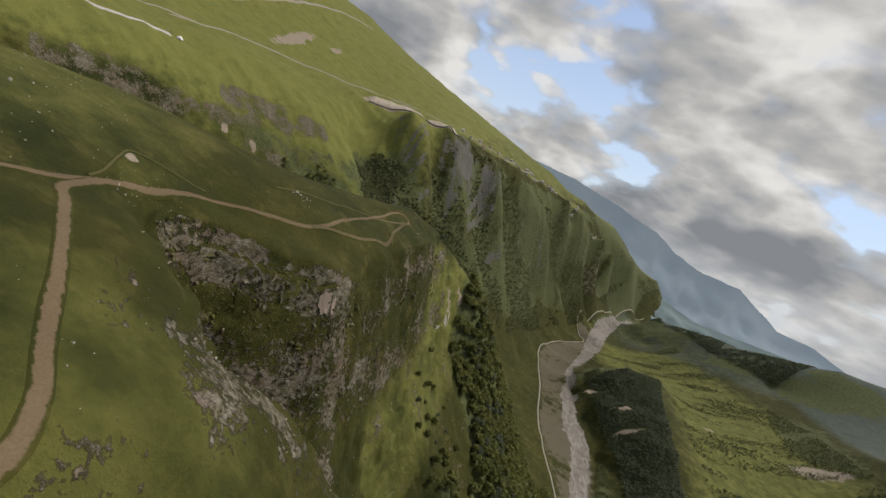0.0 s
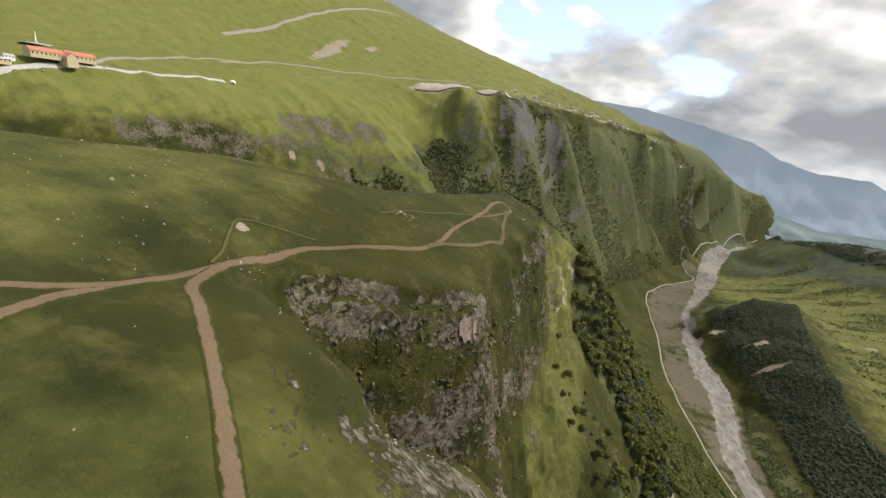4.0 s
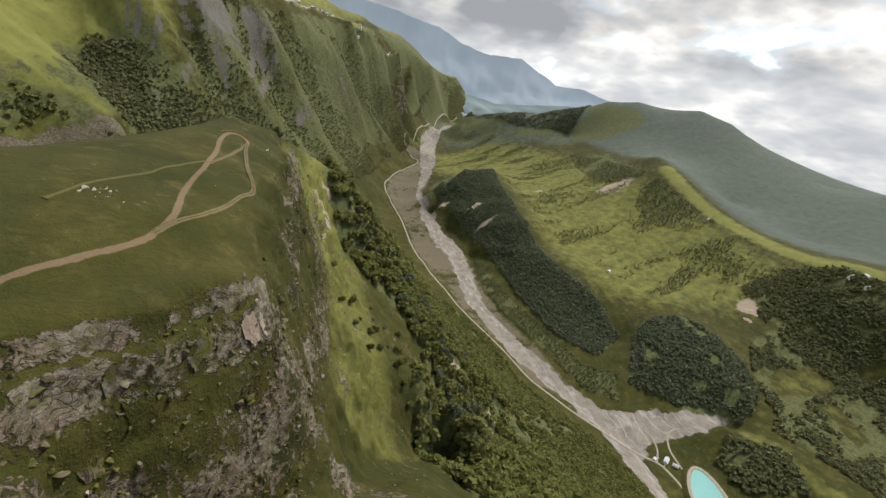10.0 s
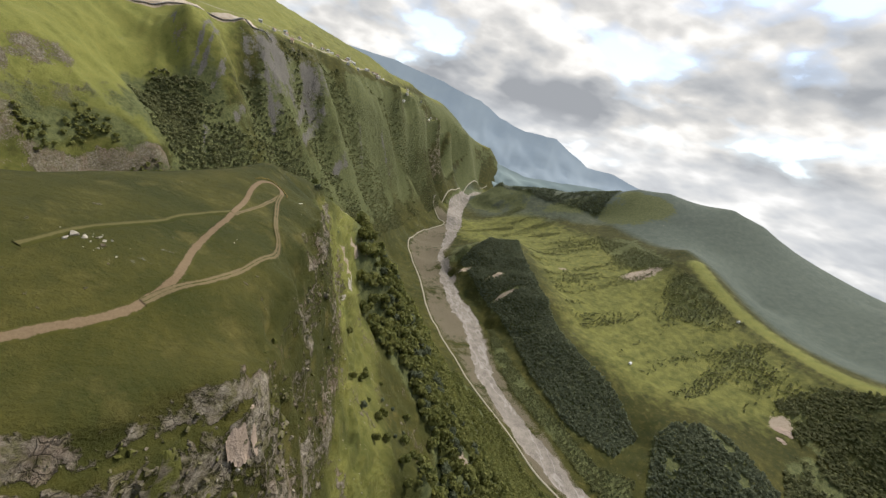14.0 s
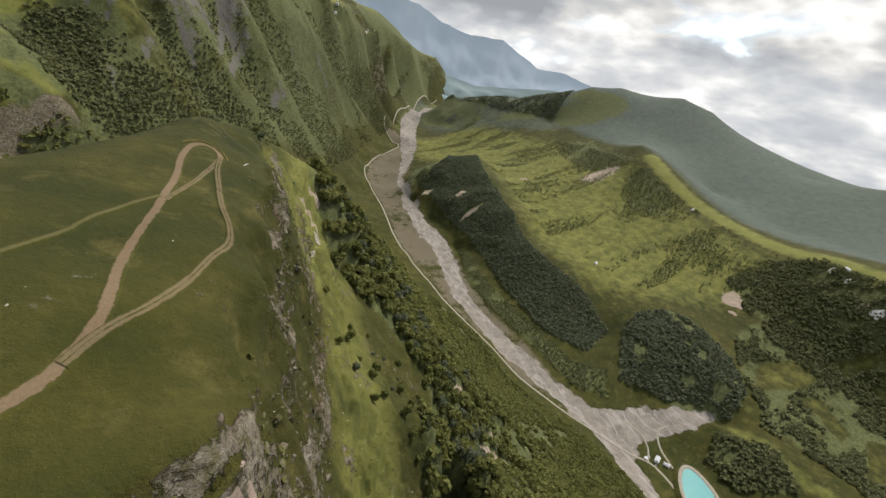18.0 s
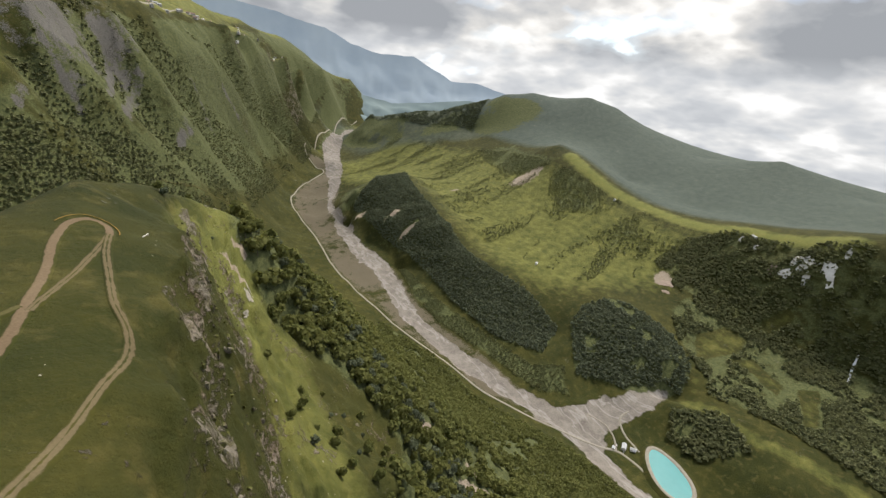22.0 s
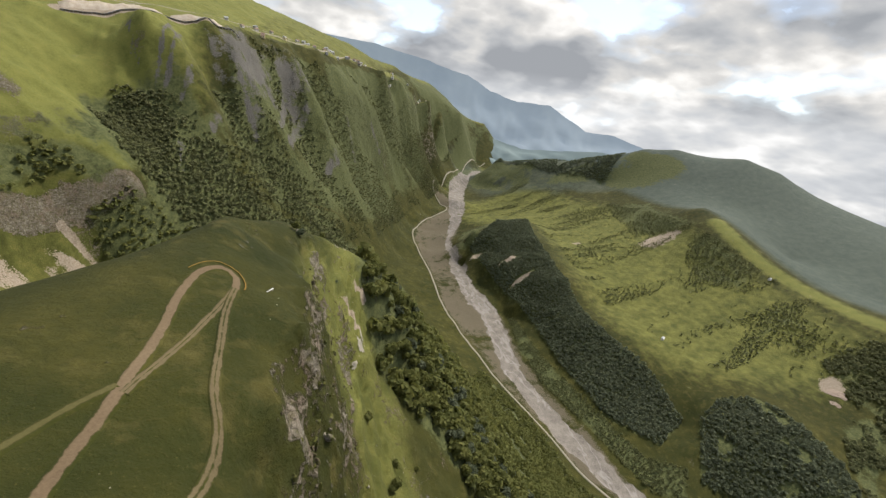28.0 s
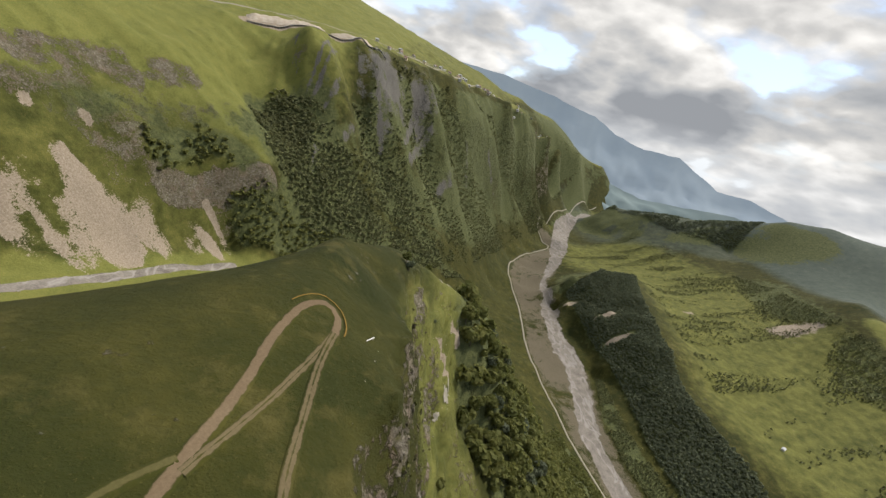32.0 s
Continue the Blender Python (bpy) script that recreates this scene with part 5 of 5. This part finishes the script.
for k in range(650):
    u = rng.uniform() if k < 300 else rng.uniform(0, 0.3)
    a, b = rim_pts[int(u * (len(rim_pts) - 1))], foot_pts[int(u * (len(foot_pts) - 1))]
    q = a + (b - a) * rng.uniform(-0.1, 1.3) + rng.normal(size=2) * 2.0
    bx.append(q[0])
    by.append(q[1])
stone_mass("crag_blocks", (np.array(bx), np.array(by)), rng.gamma(2.2, 0.22, len(bx)) + 0.2, rng, CRAG, "weathered grey blocks breaking out of the cliff face")

# ---- buildings, lake, small things ----
def box(bm, x0, x1, y0, y1, z0, z1):
    m = Matrix.Translation(((x0 + x1) / 2, (y0 + y1) / 2, (z0 + z1) / 2)) @ Matrix.Diagonal((x1 - x0, y1 - y0, z1 - z0, 1))
    bmesh.ops.create_cube(bm, size=1.0, matrix=m)


def made(name, bm, mat, parent, label=""):
    """One bmesh as one part under a thing."""
    me = bpy.data.meshes.new(name)
    bm.to_mesh(me)
    bm.free()
    me.materials.append(mat)
    return part(name, me, parent, label)


def gable(bm, x0, x1, y0, y1, z0, z1, over=0.5, thick=0.3):
    """Two pitched slabs meeting along x."""
    ym = (y0 + y1) / 2
    for ya, yb in ((y0 - over, ym), (y1 + over, ym)):
        lo = z0 - (z1 - z0) * over / abs(ym - (y0 if ya < ym else y1))
        vs = [bm.verts.new(c) for c in ((x0 - over, ya, lo), (x1 + over, ya, lo), (x1 + over, yb, z1), (x0 - over, yb, z1), (x0 - over, ya, lo + thick), (x1 + over, ya, lo + thick), (x1 + over, yb, z1 + thick), (x0 - over, yb, z1 + thick))]
        for f in ((0, 1, 2, 3), (4, 5, 6, 7), (0, 1, 5, 4), (1, 2, 6, 5), (2, 3, 7, 6), (3, 0, 4, 7)):
            bm.faces.new([vs[i] for i in f])
    bmesh.ops.recalc_face_normals(bm, faces=bm.faces)


def house(name, x, y, turn, long, deep, wall_h, roof_h, wall_mat, roof_mat, label, category, windows=3, group=""):
    """A house with pitched roof, windows on its long sides and a door."""
    top = tagged(new(name), label, category, group)
    zs = [float(ground(x + dx, y + dy)) for dx in (-long / 3, long / 3) for dy in (-deep / 3, deep / 3)]
    bm = bmesh.new()
    box(bm, -long / 2, long / 2, -deep / 2, deep / 2, -3.0, wall_h)
    for sx in (-1, 1):
        vs = [bm.verts.new(c) for c in ((sx * long / 2, -deep / 2, wall_h), (sx * long / 2, deep / 2, wall_h), (sx * long / 2, 0, wall_h + roof_h - 0.1))]
        bm.faces.new(vs)
    made("wall", bm, wall_mat, top)
    bm = bmesh.new()
    gable(bm, -long / 2, long / 2, -deep / 2, deep / 2, wall_h, wall_h + roof_h)
    made("roof", bm, roof_mat, top)
    for k in range(windows):
        cx = -long / 2 + long * (k + 0.5) / windows
        for side in (-1, 1):
            bm = bmesh.new()
            w = min(0.9, long / windows * 0.3)
            box(bm, cx - w, cx + w, side * deep / 2 - 0.06, side * deep / 2 + 0.06, wall_h * 0.35, wall_h * 0.8)
            made("window", bm, DARK_OPEN, top)
    bm = bmesh.new()
    box(bm, long * 0.12, long * 0.12 + 1.1, -deep / 2 - 0.08, -deep / 2 + 0.05, 0, min(2.2, wall_h * 0.7))
    made("door", bm, WOOD, top)
    top.matrix_world = pose(x, y, max(zs), 0, 0, turn)
    return top


# the turquoise basin with its bank
LAKE_C, LAKE_DIR = np.array([695.0, 303.0]), np.array([0.53, 0.85])
LAKE_SIDE = np.array([LAKE_DIR[1], -LAKE_DIR[0]])
LAKE_Z = 9.0


def lake_ring(scale_by, z):
    out = []
    for k in range(64):
        a = k * math.tau / 64
        taper = 1 - 0.22 * math.cos(a)
        q = LAKE_C + LAKE_DIR * (54 * math.cos(a) * 1.0 + scale_by * math.cos(a)) + LAKE_SIDE * ((29 * taper + scale_by) * math.sin(a))
        out.append((q[0], q[1], z if z is not None else float(ground(q[0], q[1])) - 0.3))
    return out


bm = bmesh.new()
bm.faces.new([bm.verts.new(p) for p in lake_ring(0.0, LAKE_Z)])
me = bpy.data.meshes.new("lake")
bm.to_mesh(me)
bm.free()
me.materials.append(WATER)
tagged(new("water", me), "still turquoise water of a small artificial lake", "lake", kind="structure")
rings = [lake_ring(-2.5, LAKE_Z - 1.5), lake_ring(1.5, LAKE_Z + 1.0), lake_ring(3.0, LAKE_Z + 1.3), lake_ring(7.5, LAKE_Z + 1.3), lake_ring(16.0, None)]
rv = np.array(rings).reshape(-1, 3)
fa = [[r * 64 + k, r * 64 + (k + 1) % 64, (r + 1) * 64 + (k + 1) % 64, (r + 1) * 64 + k] for r in range(4) for k in range(64)]
bank_me = mesh_from("lake_bank", rv, fa, [GRAVEL_ROAD, GROUND])
for poly in bank_me.polygons:
    poly.material_index = 1 if poly.index >= 192 else 0
for key in ("rock", "gravel", "wood", "scree", "dry_lit", "hazy_heath", "runnel", "soil"):
    put_attr(bank_me, key, np.zeros(len(rv)))
tagged(new("lake_bank", bank_me), "low bank with a pale gravel path round the lake", "bank", kind="structure")

# cabins by the lake and on the meadow
house("cabin", 684, 387, 25, 15, 8, 3.6, 2.4, WHITE_WALL, GREY_ROOF, "white cabin with a pale grey pitched roof beside the lake road", "cabin", 3)
house("cabin", 692, 372, -60, 11, 7, 3.2, 2.2, WHITE_WALL, GREY_ROOF, "small white cabin with a grey roof near the lake", "cabin", 2)
house("shed", 664, 398, 20, 7, 5, 2.6, 1.2, WOOD, GREY_ROOF, "small timber shed at the edge of the gravel bed", "shed", 1)
house("hut", 978, 910, 30, 12, 7, 3.2, 2.2, WHITE_WALL, GREY_ROOF, "lone white hut on the hay meadow", "hut", 2)
house("hut", 1480, 990, 10, 12, 7, 3.0, 2.0, WHITE_WALL, GREY_ROOF, "white herdsmen hut under the meadow ridge", "hut", 2)
house("hut", 1492, 520, 60, 16, 8, 3.4, 2.2, WHITE_WALL, GREY_ROOF, "pale farm hut on the edge above the cliffs", "hut", 2)

# the plateau: guest house, kiosks, dome tent, mast
gx, gy = -740, 588
house("guest_house", gx - 4, gy - 24, 84, 44, 15, 6.5, 5.0, OCHRE_WALL, RED_ROOF, "long guest house wing with a red metal roof", "house", 8)
house("guest_house", gx, gy + 22, 80, 40, 15, 6.5, 5.0, OCHRE_WALL, RED_ROOF, "second guest house wing with a red metal roof", "house", 7)
house("guest_house", gx + 7, gy, -8, 20, 15, 11.0, 6.5, OCHRE_WALL, RED_ROOF, "tall gabled middle house with a red roof", "house", 3)
house("kiosk", -744, 508, 85, 18, 8, 4.2, 1.8, OCHRE_WALL, GREY_ROOF, "ochre roadside kiosk with a grey roof", "kiosk", 4)
house("kiosk", -752, 522, 85, 12, 7, 3.8, 1.6, WHITE_WALL, GREY_ROOF, "white roadside kiosk with a grey roof", "kiosk", 3)


def dome_tent(x, y, r):
    top = tagged(new("dome_tent"), "white dome tent at the end of the plateau road", "tent")
    bm = bmesh.new()
    bmesh.ops.create_icosphere(bm, subdivisions=3, radius=r)
    bmesh.ops.delete(bm, geom=[v for v in bm.verts if v.co.z < -0.3], context="VERTS")
    bmesh.ops.solidify(bm, geom=bm.faces[:], thickness=0.1)
    made("canvas", bm, WHITE_WALL, top)
    bm = bmesh.new()
    box(bm, -1.2, 1.2, -r - 0.4, -r * 0.8, 0, 2.4)
    made("porch", bm, GREY_ROOF, top)
    bm = bmesh.new()
    box(bm, -0.8, 0.8, -r - 0.5, -r - 0.38, 0, 2.1)
    made("door", bm, DARK_OPEN, top)
    top.matrix_world = pose(x, y, float(ground(x, y)) + 0.2, 0, 0, 40)


dome_tent(-674, 878, 6.0)


def mast(x, y):
    top = tagged(new("monument"), "white mast monument on a round paved plaza", "monument")
    bm = bmesh.new()
    bmesh.ops.create_cone(bm, cap_ends=True, segments=40, radius1=22, radius2=21, depth=2.0, matrix=Matrix.Translation((0, 0, 0.2)))
    made("plaza", bm, CONCRETE, top)
    bm = bmesh.new()
    bmesh.ops.create_cone(bm, cap_ends=True, segments=16, radius1=3.0, radius2=2.4, depth=2.5, matrix=Matrix.Translation((0, 0, 2.2)))
    made("plinth", bm, CONCRETE, top)
    bm = bmesh.new()
    bmesh.ops.create_cone(bm, cap_ends=True, segments=12, radius1=1.2, radius2=0.5, depth=16, matrix=Matrix.Translation((0, 0, 11)))
    made("shaft", bm, WHITE_WALL, top)
    top.matrix_world = pose(x, y, float(ground(x, y)) + 1.0)


mast(-860, 640)


def car(x, y, turn, paint, label):
    top = tagged(new("car"), label, "car", "parked cars")
    bm = bmesh.new()
    box(bm, -2.1, 2.1, -0.85, 0.85, 0.35, 0.95)
    bmesh.ops.bevel(bm, geom=bm.edges[:], offset=0.14, segments=2, affect="EDGES")
    made("body", bm, paint, top)
    bm = bmesh.new()
    box(bm, -1.5, 0.9, -0.75, 0.75, 0.95, 1.5)
    for v in bm.verts:
        if v.co.z > 1.2:
            v.co.x, v.co.y = v.co.x * 0.75 - 0.1, v.co.y * 0.85
    made("cabin", bm, DARK_OPEN, top)
    for sx in (-1.3, 1.3):
        for sy in (-0.85, 0.85):
            bm = bmesh.new()
            bmesh.ops.create_cone(bm, cap_ends=True, segments=14, radius1=0.34, radius2=0.34, depth=0.22, matrix=pose(sx, sy, 0.34, 90, 0, 0))
            made("wheel", bm, DARK_OPEN, top)
    top.matrix_world = pose(x, y, float(ground(x, y)) + 0.85, 0, 0, turn)


rng = np.random.RandomState(5)
for k, (x, y) in enumerate([(-735, 440), (-735, 455), (-733, 470), (-731, 484), (-732, 496), (-733, 534), (-731, 548), (-728, 640), (-690, 860), (-684, 866), (676, 398), (672, 380)]):
    pale = rng.rand() < 0.6
    car(x, y, rng.uniform(0, 180), WHITE_WALL if pale else RED_ROOF, "white car parked beside the road" if pale else "red car parked beside the road")


def gallery(line, height):
    """A concrete snow gallery over the road: slab, back wall and a row of pillars."""
    pts = curve(line, 7.0)
    top = tagged(new("snow_gallery"), "long concrete snow gallery along the rim of the gorge", "gallery")
    for a, b in zip(pts, pts[1:]):
        za, zb = float(ground(*a)), float(ground(*b))
        way = b - a
        ang = math.degrees(math.atan2(way[1], way[0]))
        length = float(np.linalg.norm(way))
        mid = (a + b) / 2
        m = pose(mid[0], mid[1], (za + zb) / 2, 0, -math.degrees(math.atan2(zb - za, length)), ang)
        for name, dims in (("slab", (-length / 2, length / 2, -1.5, 12.5, height, height + 1.0)), ("back_wall", (-length / 2, length / 2, 11.5, 12.5, -4, height)), ("pillar", (-0.5, 0.5, -1.2, -0.2, -6, height))):
            bm = bmesh.new()
            box(bm, *dims)
            bmesh.ops.transform(bm, matrix=m, verts=bm.verts)
            made(name, bm, CONCRETE, top)
    return top


gallery([(-432, 1412), (-370, 1450), (-305, 1480), (-240, 1505), (-172, 1527), (-100, 1580)], 3.6)


def spoil_bank(line, width, height, label):
    """A long heap of tipped earth, uneven along its top."""
    pts = curve(line, 5.0)
    tang = np.gradient(pts, axis=0)
    tang /= np.linalg.norm(tang, axis=1)[:, None]
    side = np.stack([-tang[:, 1], tang[:, 0]], 1)
    rows = []
    for c in np.linspace(0, 1, 9):
        q = pts + side * (c * width)
        up = math.sin(math.pi * c) ** 0.7 * height * (1 + 0.5 * fbm(q[:, 0], q[:, 1], 18, 3))
        ends = np.minimum(1, np.minimum(np.arange(len(pts)), np.arange(len(pts))[::-1]) / 4)
        rows.append(np.c_[q, ground(q[:, 0], q[:, 1]) + up * ends - 0.4])
    me = mesh_from("spoil_bank", np.stack(rows, 1).reshape(-1, 3), grid_faces(len(pts), 9), SPOIL)
    return tagged(new("spoil_bank", me), label, "bank", kind="structure")


spoil_bank([(-436, 1428), (-372, 1466), (-312, 1496), (-262, 1516)], 34, 9, "pale bank of tipped earth above the gallery road")
spoil_bank([(-250, 1519), (-210, 1534), (-168, 1548), (-140, 1566)], 26, 8, "lower pale bank of tipped earth above the gallery road")

# the village strung along the terrace
rng = np.random.RandomState(31)
way = curve([(-60, 1640), (60, 1880), (170, 1990), (320, 2240), (500, 2440), (640, 2640), (790, 2800), (960, 3020)], 5.0)
for k in range(54):
    i = int(len(way) * (k + rng.uniform(0, 0.8)) / 54)
    off = rng.uniform(8, 120)
    x, y = way[min(i, len(way) - 1)] + np.array([-0.75, 0.65]) * off
    red = rng.rand() < 0.35
    house("village_house", x, y, rng.uniform(0, 180), rng.uniform(9, 16), rng.uniform(7, 10), rng.uniform(3.4, 6.5), 3.0, VILLAGE_WALL if rng.rand() < 0.7 else OCHRE_WALL, VILLAGE_RED if red else GREY_ROOF, "mountain village house with a red roof" if red else "mountain village house with a grey sheet roof", "house", 2, "village houses")


def rock_patch(name, cx, cy, rx, ry, turn, mat, label, lift=0.8, ragged=0.75, seed=0.0, n=26):
    """Bare rock breaking through a slope: an uneven plate that follows the ground, with a torn outline."""
    u, v = np.meshgrid(np.linspace(-1, 1, n), np.linspace(-1, 1, n))
    c, s = math.cos(radians(turn)), math.sin(radians(turn))
    x, y = cx + u * rx * c - v * ry * s, cy + u * rx * s + v * ry * c
    rel = fbm(x + seed, y - seed, rx * 0.45, 4)
    z = ground(x, y) + lift * (0.6 + 1.6 * rel) - 1.2 * lift * smooth(0.75, 1.05, np.hypot(u, v))
    keepers = (np.hypot(u, v) + ragged * fbm(x - seed, y + seed, max(rx, ry) * 0.5, 4)) < 0.86
    faces = grid_faces(n, n)
    ok = keepers.ravel()[faces].all(axis=1)
    me = mesh_from(name, np.stack([x.ravel(), y.ravel(), z.ravel()], 1), faces[ok], mat, False)
    return tagged(new(name, me), label, "rock", kind="structure")


CHALK = plain("white_cliff_rock", (0.42, 0.41, 0.385), (0.68, 0.67, 0.64), 0.06, 0.9, 0.6, 0.6)
for k, (cx, cy, rx, ry, turn) in enumerate([(1424, 372, 34, 20, 70), (1400, 392, 22, 12, 80), (1410, 318, 30, 16, 60), (1388, 300, 20, 10, 50), (1392, 350, 18, 9, 20), (1474, 545, 14, 8, 0), (1462, 500, 10, 7, 0), (1440, 300, 12, 9, 0)]):
    rock_patch("cliff_face", cx, cy, rx, ry, turn, CHALK, "white rock face scarring the wooded cliff", 2.2, 0.8, k * 13.7)
for k, (cx, cy, rx, ry, turn) in enumerate([(1405, 430, 17, 13, 0), (1228, 622, 30, 16, 130), (1200, 600, 16, 9, 120)]):
    rock_patch("rock_scar", cx, cy, rx, ry, turn, PINK_ROCK, "pinkish earth scar on the wooded slope", 1.5, 0.6, 40 + k * 9.1)
for k, (cx, cy, rx, ry, turn) in enumerate([(23, 395, 5, 2.6, 60), (26, 404, 4, 2.2, 50), (18, 384, 3, 1.8, 50), (13, 440, 2.5, 1.6, 40), (20, 448, 2.6, 1.6, 40), (17, 372, 3, 1.5, 70)]):
    rock_patch("rock_outcrop", cx, cy, rx, ry, turn, PALE_ROCK, "pale bare rock on the sunny shoulder", 0.4, 0.5, 7 + k * 3.3, 12)
for k, (cx, cy, rx, ry, turn) in enumerate([(-66, 149.5, 5.0, 1.6, 25), (-60, 152.5, 3.5, 1.4, 30), (-51.5, 159.5, 4.5, 1.6, 35), (-71, 141, 4.0, 2.0, 10)]):
    rock_patch("rock_outcrop", cx, cy, rx, ry, turn, CRAG, "pale rock slab breaking out of the alcove wall", 0.35, 0.55, 60 + k * 5.1, 20)
rock_patch("rock_outcrop", -37.5, 170.5, 5, 2.6, 50, PINK_ROCK, "reddish bare rock at the corner of the cliff", 0.25, 0.5, 3.0, 18)


def waterfall(line, width):
    pts = curve(line, 6.0)
    vs = []
    for k, (x, y) in enumerate(pts):
        w = width * (0.6 + 0.6 * abs(math.sin(k * 1.7)))
        z = float(ground(x, y)) + 1.2
        vs += [(x, y - w, z), (x + 0.4, y, z + 0.6), (x, y + w, z)]
    me = mesh_from("waterfall", vs, grid_faces(len(pts), 3), FOAM)
    tagged(new("waterfall", me), "thin white waterfall down the dark cliff", "waterfall", kind="structure")


FOAM = plain("white_water", (0.55, 0.58, 0.60), (0.78, 0.80, 0.81), 0.5, 0.5)
waterfall([(1300, 182), (1270, 178), (1238, 172)], 2.2)
waterfall([(1020, 112), (1005, 110), (990, 106)], 2.0)

# a plank bench on the grass by the loop, and a rope fence post line
bench = tagged(new("bench"), "weathered white plank bench on the grass by the loop", "bench")
bm = bmesh.new()
box(bm, -1.7, 1.7, -0.15, 0.15, 0.42, 0.47)
made("seat", bm, WHITE_WALL, bench)
for sx in (-1.4, 0, 1.4):
    bm = bmesh.new()
    box(bm, sx - 0.06, sx + 0.06, -0.16, 0.16, -0.3, 0.42)
    made("leg", bm, WOOD, bench)
bench.matrix_world = pose(-26, 308.5, float(ground(-26, 308.5)), 0, 0, 48)
